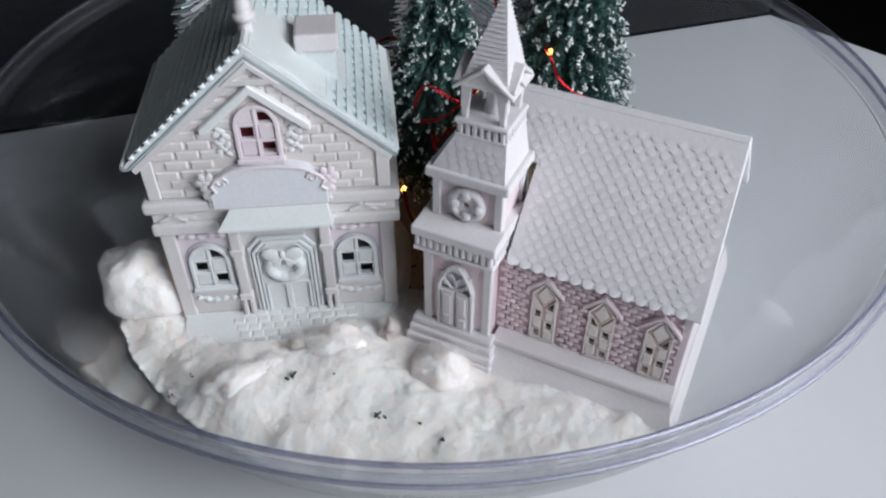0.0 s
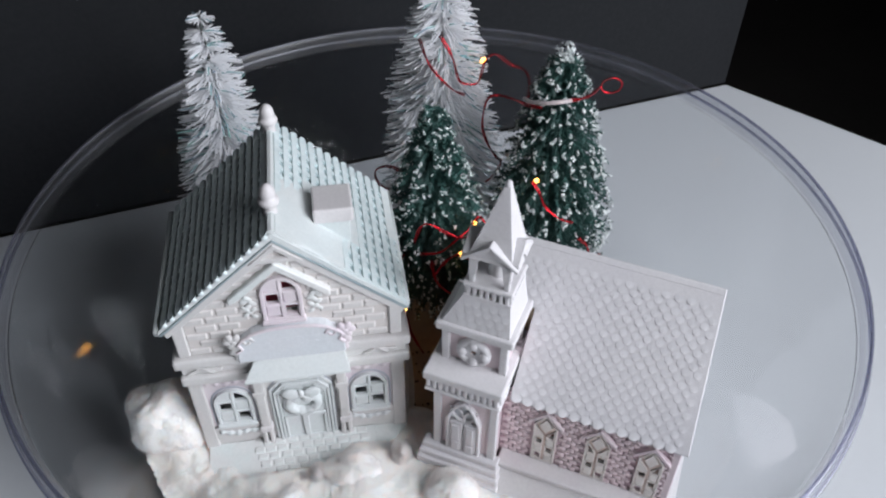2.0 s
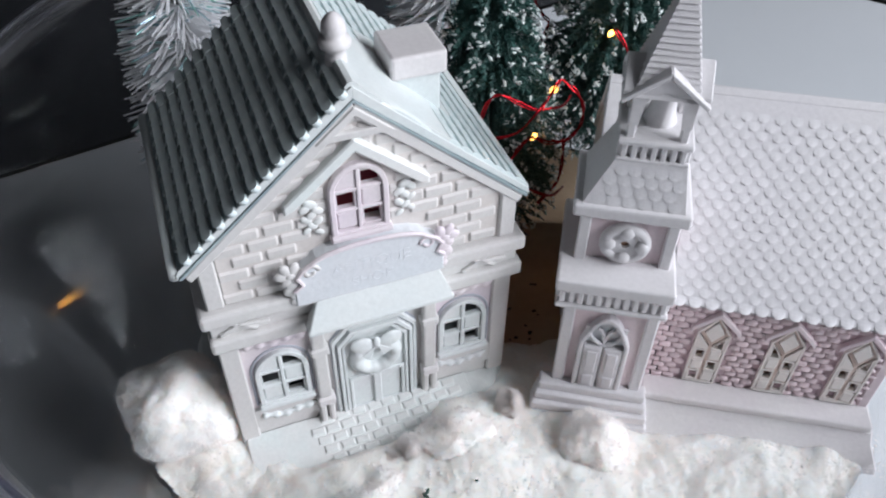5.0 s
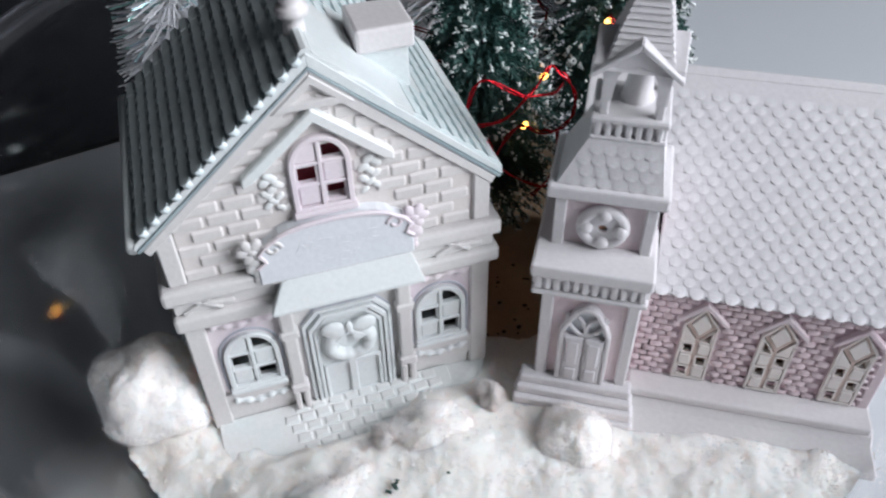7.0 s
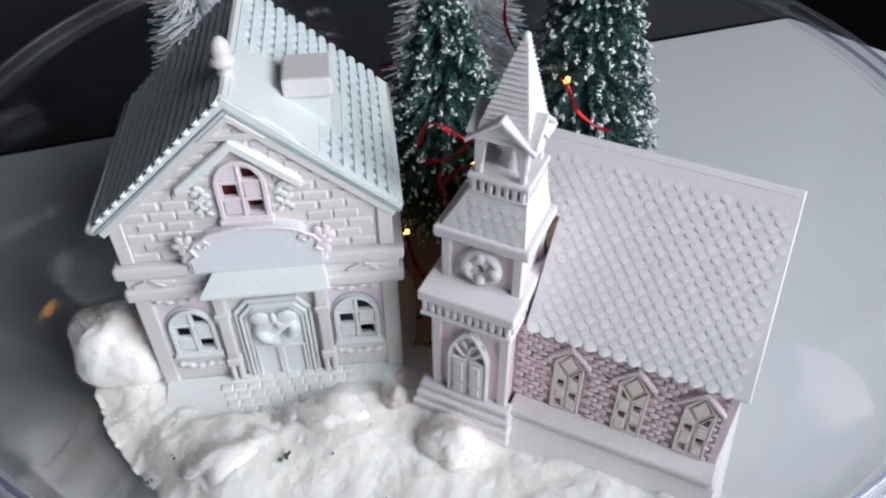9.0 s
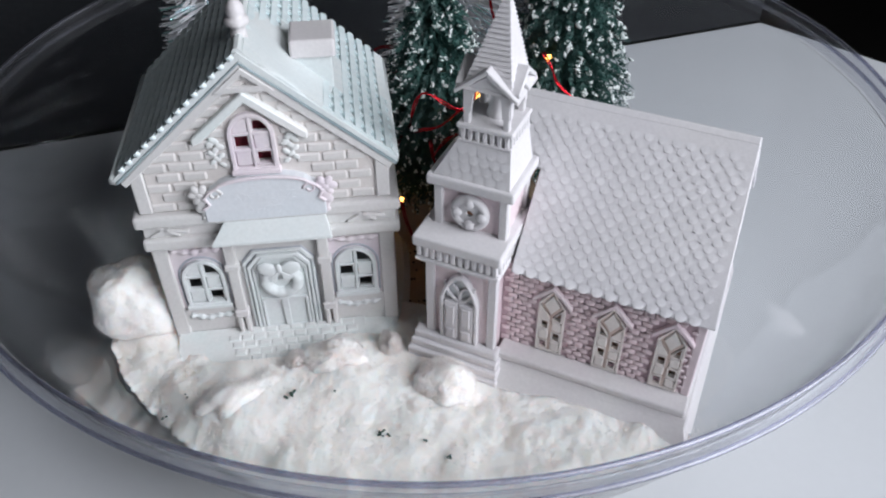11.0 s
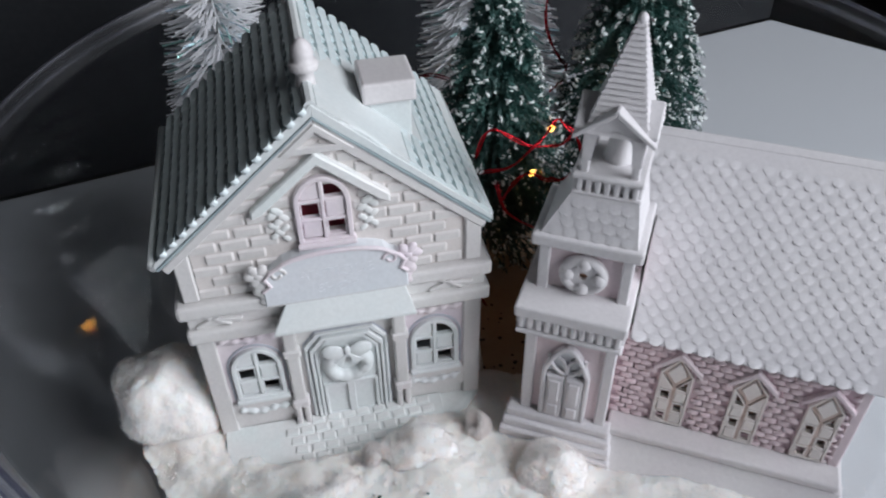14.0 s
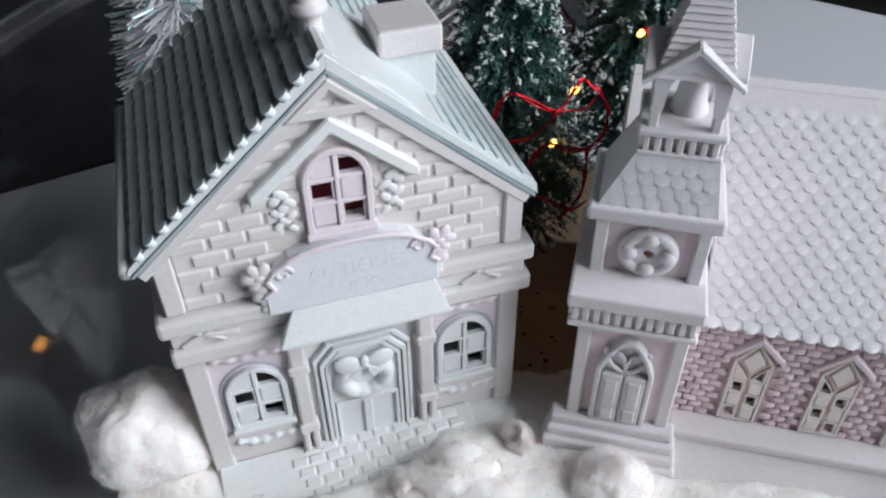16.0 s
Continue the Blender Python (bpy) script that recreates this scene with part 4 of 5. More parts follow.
def build_church():
    t = thing("church_model", CHURCH_AT, 44, "white and pink ceramic church with steeple standing in snow", "model church")
    # nave
    wz0, wz1, vf, u0, u1 = 58.0, 99.0, 2.6, 15.0, 91.4
    wins = (35.8, 58.8, 81.2)
    holes = [rect(c - 4.6, c + 4.6, 63.0, 87) for c in wins]
    wall = part("wall", prism(bmesh.new(), rect(u0, u1, 50, wz1), vf, vf + 3, holes), PINK_JOINT, t, "pink brick nave wall")
    ridge_z, ridge_v, eave_z, eave_v = 147.6, 47.5, 98.0, 0.2
    back_v = 2 * ridge_v - vf
    ru0, ru1, front_u = 18.8, 94.0, -9.0
    end = [(vf, 50), (back_v, 50), (back_v, wz1), (ridge_v, ridge_z - 4), (vf, wz1)]
    # the inner end wall has the hollow's shade put into its colour
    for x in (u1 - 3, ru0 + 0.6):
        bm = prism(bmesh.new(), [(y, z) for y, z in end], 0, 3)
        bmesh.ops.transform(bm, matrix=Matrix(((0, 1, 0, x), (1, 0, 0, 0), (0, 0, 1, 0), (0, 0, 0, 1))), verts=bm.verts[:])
        part("wall", bm, WHITE if x > 50 else HOLLOW_SHADE, t)
    part("wall", boxed(u0, u1, back_v - 3, back_v, 50, wz1), WHITE, t)
    part("lining", boxed(u0 + 4, u1 - 4, vf + 3.4, vf + 4.4, 52, 92), BROWN_IN, t, "brown inside wall")
    part("corner_post", boxed(88.2, 91.6, vf - 0.7, vf + 3, 58, 96, 0.4), PINK, t)
    roof = {}
    sl = math.hypot(ridge_z - eave_z, ridge_v - eave_v)
    tilt = math.degrees(math.atan2(ridge_z - eave_z, ridge_v - eave_v))
    for s in (1, -1):
        c, n = math.cos(math.radians(tilt)), math.sin(math.radians(tilt))
        low = (27.5 - eave_v) / c
        if s > 0:
            out = [(ru0, -0.4), (ru1, -0.4), (ru1 - 3.0, sl), (front_u, sl), (front_u, low), (ru0, low)]
        else:
            out = [(front_u, -0.4), (ru1, -0.4), (ru1 - 3.0, sl), (front_u, sl)]
        bm = prism(bmesh.new(), out, 0, 3.2, bev=0.4)
        m = Matrix(((1, 0, 0, 0), (0, n, c, eave_v), (0, -c, n, eave_z), (0, 0, 0, 1)))
        bmesh.ops.transform(bm, matrix=m, verts=bm.verts[:])
        if s < 0:
            for v in bm.verts:
                v.co.y = 2 * ridge_v - v.co.y
        roof[s] = part("roof_slope", bm, PEARL, t)
    part("ridge_roll", tube(bmesh.new(), [(front_u, ridge_v, ridge_z - 1.35), (ru1 - 3.0, ridge_v, ridge_z - 1.35)], 1.0, 8), PEARL, t, smooth=True)
    facade = [(27.5, 50), (back_v, 50), (back_v, wz1), (ridge_v, ridge_z - 4), (27.5, eave_z + (27.5 - eave_v) * (ridge_z - eave_z) / (ridge_v - eave_v) - 4)]
    bm = prism(bmesh.new(), facade, 0, 3)
    bmesh.ops.transform(bm, matrix=Matrix(((0, 1, 0, front_u + 1), (1, 0, 0, 0), (0, 0, 1, 0), (0, 0, 0, 1))), verts=bm.verts[:])
    part("wall", bm, WHITE, t)
    sm = scale_mesh("shingle", 3.5, 2.8, SCALE, 0.29)
    rows = 22
    for r in range(rows):
        d = 2.6 + r * (sl - 10.0) / (rows - 1)
        for k in range(-2, 16):
            u = ru0 + 2.6 + k * 5.0 + (2.5 if r % 2 else 0)
            if u > ru1 - 2.6 - 3.0 * d / sl or (k < 0 and d < 42):
                continue
            y, z = eave_v + (ridge_v - eave_v) * d / sl, eave_z + (ridge_z - eave_z) * d / sl
            m = Matrix.Translation((u, y, z)) @ pose(0, 0, 0, tilt, 0, 0)
            piece("shingle", sm, roof[1], m @ Matrix.Diagonal((1.2, 1.2, 2.6, 1)) if r == 0 else m)
    # windows of the nave: two columns of four panes under a diamond
    opens = ({(0, 0), (1, 1), (0, 2), (1, 3)}, {(1, 0), (0, 1), (1, 2), (0, 3)}, {(0, 0), (1, 1), (0, 2), (1, 3)})
    for c, gaps in zip(wins, opens):
        a, zb, zs, zt = 5.3, 59.6, 84.8, 92.6
        outline = [(c - a, zb), (c + a, zb), (c + a, zs), (c, zt), (c - a, zs)]
        inner = [(c - a + 0.8, zb + 0.8), (c + a - 0.8, zb + 0.8), (c + a - 0.8, zs - 0.3), (c, zt - 1.0), (c - a + 0.8, zs - 0.3)]
        w = part("window", prism(bmesh.new(), outline, vf - 1.3, vf + 1, [inner], 0.15), IVORY, t, "ivory pointed window with open panes")
        fork = zs - 6.2
        part("mullion", boxed(c - 0.7, c + 0.7, vf - 0.85, vf + 1, zb + 0.5, fork, 0.2), IVORY_EDGE, w)
        part("glazing_ring", prism(bmesh.new(), [(c, zt - 0.8), (c + a - 0.6, zs), (c, fork - 0.4), (c - a + 0.6, zs)], vf - 0.7, vf + 0.9,
                                   [[(c, zt - 2.1), (c + a - 2.0, zs + 0.1), (c, fork + 1.4), (c - a + 2.0, zs + 0.1)]]), IVORY_EDGE, w)
        part("pane", prism(bmesh.new(), [(c, zt - 2.3), (c + a - 2.2, zs + 0.1), (c, fork + 1.7), (c - a + 2.2, zs + 0.1)], vf - 1.3, vf + 0.8, bev=0.3), IVORY, w)
        hs = [zb + 0.8 + 5.5 * k for k in range(4)]
        for z in hs[1:]:
            part("glazing_bar", boxed(c - a + 0.7, c + a - 0.7, vf - 0.7, vf + 0.9, z - 0.6, z + 0.6, 0.2), IVORY_EDGE, w)
        for i, s in enumerate((-1, 1)):
            x0, x1 = sorted((c + s * 0.55, c + s * (a - 0.95)))
            for k in range(3):
                if (i, k) not in gaps:
                    part("pane", boxed(x0, x1, vf - 1.3, vf + 0.8, hs[k] + 0.2, hs[k + 1] - 0.2, 0.45), IVORY, w)
                else:
                    part("pane_rim", prism(bmesh.new(), rect(x0, x1, hs[k] + 0.2, hs[k + 1] - 0.2), vf - 1.2, vf + 0.8, [rect(x0 + 0.6, x1 - 0.55, hs[k] + 0.95, hs[k + 1] - 0.8)]), IVORY, w)
            cell = [(c + s * 0.5, hs[3] + 0.2), (c + s * (a - 0.9), hs[3] + 0.2), (c + s * (a - 0.9), zs - 1.0), (c + s * 0.5, fork - 0.6)]
            mx, mz = sum(p[0] for p in cell) / 4, sum(p[1] for p in cell) / 4
            gap = [[(mx + 0.74 * (px - mx), mz + 0.74 * (pz - mz)) for px, pz in cell]] if (i, 3) in gaps else []
            part("pane_rim" if gap else "pane", prism(bmesh.new(), cell, vf - 1.2, vf + 0.8, gap), IVORY, w)
        hood = [(c, zt + 2.6), (c + a + 2.4, zs + 2.4), (c + a + 2.4, zs + 0.2), (c, zt + 0.2), (c - a - 2.4, zs + 0.2), (c - a - 2.4, zs + 2.4)]
        part("hood_mould", prism(bmesh.new(), hood, vf - 2.0, vf + 0.4, bev=0.3), PINK, w)
    # small bricks of the nave wall
    bm = boxed(-1.86, 1.86, -0.75, 0.4, -1.16, 1.16)
    bevel(bm, [e for e in bm.edges if e.verts[0].co.y < 0 and e.verts[1].co.y < 0 or abs(e.verts[0].co.y - e.verts[1].co.y) > 0.5], 0.5, 1)
    brick = mesh_of("brick", bm, PINK_BRICK, smooth=True)
    rng = random.Random(9)
    for r in range(15):
        z = 60.0 + r * 2.62
        for k in range(19):
            u = 17.8 + k * 3.95 + (1.97 if r % 2 else 0)
            if u > 86.8:
                continue
            if any(abs(u - c) < (6.4 if z < 85 else 7.4) and z < 95.2 - abs(u - c) * 0.9 for c in wins):
                continue
            piece("brick", brick, wall, Matrix.Translation((u + rng.uniform(-0.2, 0.2), vf - 0.1 + rng.uniform(-0.15, 0.15), z)) @ pose(0, 0, 0, 0, rng.uniform(-3, 3), 0))
    # quoin studs at the end
    bm = ball(bmesh.new(), (0, 0, 0), 1.0, 1, (1.3, 0.7, 0.75))
    stud = mesh_of("quoin", bm, PINK)
    for k in range(12):
        piece("quoin", stud, wall, Matrix.Translation((87.2 + (0.7 if k % 2 else -0.5), vf - 0.5, 60 + k * 2.9)))
    # plinth
    part("plinth", boxed(17, 92.5, -6.5, 96, 55.6, 59.0, 0.9, seg=2), WHITE, t)
    bm = prism(bmesh.new(), [(-5.6, 55.8), (-8.2, 52.8), (-14.6, 46.6), (-14.8, 44), (98, 44), (98, 55.8)], 17.5, 96.5, bev=0.8)
    bmesh.ops.transform(bm, matrix=Matrix(((0, 1, 0, 0), (1, 0, 0, 0), (0, 0, 1, 0), (0, 0, 0, 1))), verts=bm.verts[:])
    for v in bm.verts:
        if v.co.x > 50 and v.co.z > 50:
            v.co.x -= 2.6
    part("apron", bm, WHITE, t, "smooth white sloping foot of the church")

    # tower, lower stage
    cu, cv = 1.2, 12.0
    bc = 0.6
    part("tower_wall", boxed(cu - 13.6, cu + 14.2, -5.6, 25, 50, 102, 0.3), PINK, t, "pink washed tower wall")
    for x in (cu - 12.6, cu + 13.2):
        part("corner_post", boxed(x - 1.9, x + 1.9, -6.8, -4, 59, 101, 0.5), PEARL, t)
        part("corner_post", boxed(x - 1.6, x + 1.6, 22.5, 26, 59, 101, 0.5), PEARL, t)
    part("belt_course", boxed(bc - 17.6, bc + 17.6, -10.0, 29.0, 106.2, 110.8, 0.8, seg=2), PEARL, t)
    part("belt_bed", boxed(bc - 16.0, bc + 16.0, -8.0, 27.4, 99.6, 106.4, 0.3), PEARL, t)
    part("belt_course", boxed(bc - 17.0, bc + 17.0, -9.4, 28.6, 98.6, 100.6, 0.5), PEARL, t)
    dent = mesh_of("dentil", boxed(-0.85, 0.85, -0.7, 0.7, -2.4, 2.4, 0.3), PEARL)
    dent_bed = part("dentil_band", boxed(bc - 16.3, bc + 16.3, -8.3, 27.7, 100.5, 101.2), PEARL, t)
    for k in range(12):
        piece("dentil", dent, dent_bed, Matrix.Translation((bc - 15.2 + k * 2.76, -8.5, 103.5)))
    for k in range(12):
        piece("dentil", dent, dent_bed, Matrix.Translation((bc + 16.4, -6.5 + k * 3.0, 103.5)) @ pose(0, 0, 0, 0, 0, 90))
        piece("dentil", dent, dent_bed, Matrix.Translation((bc - 16.4, -6.5 + k * 3.0, 103.5)) @ pose(0, 0, 0, 0, 0, 90))
    # tower door
    out = arch(cu - 8.0, cu + 8.0, 60, 82, 95, 16, 0.4)
    part("door_arch", prism(bmesh.new(), out, -8.2, -5.2, [arch(cu - 6.4, cu + 6.4, 60.6, 82, 92.8, 16, 0.4)], 0.4), PEARL, t)
    dr = part("door", prism(bmesh.new(), arch(cu - 6.6, cu + 6.6, 60, 80, 81, 6), -7.0, -5.2), PEARL, t, "white double door under a pointed arch")
    for x0, x1 in ((cu - 6.2, cu - 0.3), (cu + 0.3, cu + 6.2)):
        leaf = part("door_leaf", boxed(x0, x1, -8.2, -6.8, 60.2, 80.6, 0.4), PEARL, dr)
        part("door_panel", boxed(x0 + 1.1, x1 - 1.1, -8.8, -8.0, 68.6, 79, 0.4), PEARL, leaf)
        part("door_panel", boxed(x0 + 1.1, x1 - 1.1, -8.8, -8.0, 61.6, 66.6, 0.4), PEARL, leaf)
    part("fanlight", prism(bmesh.new(), arch(cu - 6.2, cu + 6.2, 81, 82, 92.4, 12, 0.4), -6.0, -5.3), LAV, dr)
    for s in (-1, 1):
        pts = [(cu + s * 0.4 + s * 5.6 * math.sin(k / 7 * 1.5), -6.8, 81.5 + 7.2 * (1 - math.cos(k / 7 * 1.57)) + 0.5 * k * 0.3) for k in range(8)]
        part("tracery", tube(bmesh.new(), pts[::-1], 0.75, 6), PEARL, dr)
        pts = [(cu - s * 0.2 + s * 3.0 - s * 2.8 * math.cos(k / 6 * 1.57), -6.7, 81.5 + 7.0 * math.sin(k / 6 * 1.57)) for k in range(7)]
        part("tracery", tube(bmesh.new(), pts, 0.6, 6), PEARL, dr)
    # steps
    for k, (z0, z1, y0, w) in enumerate(((56.4, 60.0, -9.6, 18.0), (52.9, 56.5, -11.4, 18.8), (49.2, 53.0, -13.2, 19.6), (44, 49.3, -14.6, 20.2))):
        part("step", boxed(0.4 - w, 0.4 + w, y0, -4 + 0.1 * k, z0, z1, 0.8, seg=2), PEARL, t)
    # upper stage
    part("tower_wall", boxed(cu - 12.4, cu + 13.4, 2.6, 24, 108, 130, 0.3), PINK, t)
    for x in (cu - 12.2, cu + 13.2):
        for y in (2.6, 23.4):
            part("corner_post", boxed(x - 1.7, x + 1.7, y - 1.8, y + 1.8, 110.4, 130, 0.4), PEARL, t)
    bm = bmesh.new()
    ring(bm, (cu + 0.3, 1.4, 119.0), 6.0, 1.7, 30, 10)
    rose = part("rose_wreath", bm, PEARL, t, "white round rose wreath with dark centre", True)
    part("rose_disc", prism(bmesh.new(), [(cu + 0.3 + 5.4 * math.cos(a), 119 + 5.4 * math.sin(a)) for a in [2 * math.pi * k / 20 for k in range(20)]], 0.6, 2.6, [[(cu + 0.3 + 1.4 * math.cos(a), 119 + 1.4 * math.sin(a)) for a in [2 * math.pi * k / 10 for k in range(10)]]]), PEARL, rose)
    part("rose_eye", boxed(cu - 1.1, cu + 1.7, 1.8, 2.3, 117.6, 120.4), BROWN_IN, rose)
    for k in range(4):
        a = math.radians(45 * 0 + 90 * k)
        part("petal", ball(bmesh.new(), (cu + 0.3 + 4.9 * math.cos(a), 0.2, 119 + 4.9 * math.sin(a)), 2.2, 2, (1, 0.6, 1)), PEARL, rose, smooth=True)
    part("cornice", boxed(cu - 16.4, cu + 17.2, -0.6, 26.6, 128.6, 132.8, 0.8, seg=2), PEARL, t)
    # skirt roof
    bx, by = 4.2, 15.6
    sk = part("skirt_roof", frustum(bmesh.new(), (cu + 0.4, 13), 132.6, 146.0, 14.6, 12.0, 9.8, 9.4, (bx, by)), PEARL, t)
    fs = scale_mesh("shingle", 3.9, 3.0, SCALE, 0.22)
    ft = math.degrees(math.atan2(13.4, 5.2))
    for r in range(4):
        f = (r + 0.85) / 4.5
        n = 6 if r % 2 == 0 else 5
        for k in range(n):
            x = (cu + 0.4 + (bx - cu - 0.4) * f) + (k - (n - 1) / 2) * (4.5 - 1.0 * f)
            piece("shingle", fs, sk, Matrix.Translation((x, 1.0 + 5.2 * f + 0.12, 132.6 + 13.4 * f + 0.35)) @ pose(0, 0, 0, ft, 0, 0))
    # belfry
    part("belfry_floor", boxed(bx - 10.2, bx + 10.2, by - 9.8, by + 9.8, 145.4, 146.8, 0.4), PEARL, t)
    rail = part("belfry_rail", boxed(bx - 10.4, bx + 10.4, by - 10.0, by + 10.0, 150.8, 152.8, 0.5), PEARL, t)
    part("belfry_core", boxed(bx - 8.4, bx + 8.4, by - 8.0, by + 8.0, 146.6, 151.2), PEARL, t)
    bal = mesh_of("baluster", boxed(-0.8, 0.8, -0.7, 0.7, -2.4, 2.4, 0.3), PEARL)
    for k in range(7):
        q = -8.1 + k * 2.7
        for m in (Matrix.Translation((bx + q, by - 8.8, 148.8)), Matrix.Translation((bx + 9.2, by + q, 148.8)), Matrix.Translation((bx - 9.2, by + q, 148.8))):
            piece("baluster", bal, rail, m)
    for sx in (-1, 1):
        for sy in (-1, 1):
            part("belfry_post", boxed(bx + sx * 7.2 - 1.2, bx + sx * 7.2 + 1.2, by + sy * 7.2 - 1.2, by + sy * 7.2 + 1.2, 152.4, 166.5, 0.4), PEARL, t)
    part("bell", lathe(bmesh.new(), [(0.001, 152.2), (4.6, 152.2), (4.7, 153.0), (4.0, 155.2), (3.5, 158.5), (3.3, 162), (2.7, 165.4), (1.5, 167.2), (0.001, 168.7)], (bx + 1.0, by + 2.0, 0), 18), PEARL, t, smooth=True)
    part("belfry_head", boxed(bx - 6.4, bx + 6.4, by - 6.4, by + 6.4, 168.6, 170.0, 0.3), PEARL, t)
    # arches and small gables of the belfry
    sx0 = bx + 0.4
    for turn in (0, 90, 180, 270):
        rot = Matrix.Translation((bx, by, 0)) @ pose(0, 0, 0, 0, 0, turn) @ Matrix.Translation((-bx, -by, 0))
        bm = bmesh.new()
        cols = []
        for q in range(21):
            x = -8.2 + 16.4 * q / 20
            foot = 157.0 if abs(x) > 5.6 else 160.5 + 7.2 * math.sqrt(1 - (x / 5.7) ** 2)
            head = 172.0 - 0.8 * abs(x)
            cols.append([bm.verts.new((bx + x, by + y, z)) for y, z in ((-8.6, foot), (-8.6, head), (-7.0, head), (-7.0, foot))])
        for p, q in zip(cols, cols[1:]):
            for k in range(4):
                bm.faces.new((p[k], p[(k + 1) % 4], q[(k + 1) % 4], q[k]))
        bm.faces.new(cols[0]), bm.faces.new(cols[-1])
        bmesh.ops.transform(bm, matrix=rot, verts=bm.verts[:])
        part("belfry_arch", bm, PEARL, t)
        for s in (-1, 1):
            if turn in (0, 180):
                out, reach = [(bx, 174.6), (bx + s * 11.6, 165.4), (bx + s * 11.2, 163.9), (bx, 172.6)], 9.8
            else:
                out, reach = [(bx, 174.2), (bx + s * 8.6, 167.4), (bx + s * 8.3, 165.9), (bx, 172.2)], 11.4
            bm = prism(bmesh.new(), out, by - reach, by - 1.0, bev=0.3)
            bmesh.ops.transform(bm, matrix=rot, verts=bm.verts[:])
            part("gable_roof", bm, PEARL, t)
    # spire in courses
    n, tip = 19, (bx + 1.6, by + 3.4)
    spire = part("spire", frustum(bmesh.new(), (bx, by), 166, 194.5, 8.2, 8.2, 0.8, 0.8, tip), PEARL, t)
    for k in range(n):
        f0, f1 = k / n, (k + 1) / n
        z0, z1 = 166.0 + 29.0 * f0, 166.0 + 29.0 * f1
        a0, a1 = 9.2 - 8.0 * f0, 9.2 - 8.0 * f1 - 0.6
        c0 = (bx + (tip[0] - bx) * f0, by + (tip[1] - by) * f0)
        c1 = (bx + (tip[0] - bx) * f1, by + (tip[1] - by) * f1)
        part("shingle_course", frustum(bmesh.new(), c0, z0, z1, a0, a0, max(a1, 0.5), max(a1, 0.5), c1), PEARL, spire)
    part("spire_tip", ball(bmesh.new(), (tip[0], tip[1], 195.0), 1.5, 2, (1, 1, 1.3)), PEARL, spire, smooth=True)
    return t


build_church()

# ---- bottle-brush trees ----


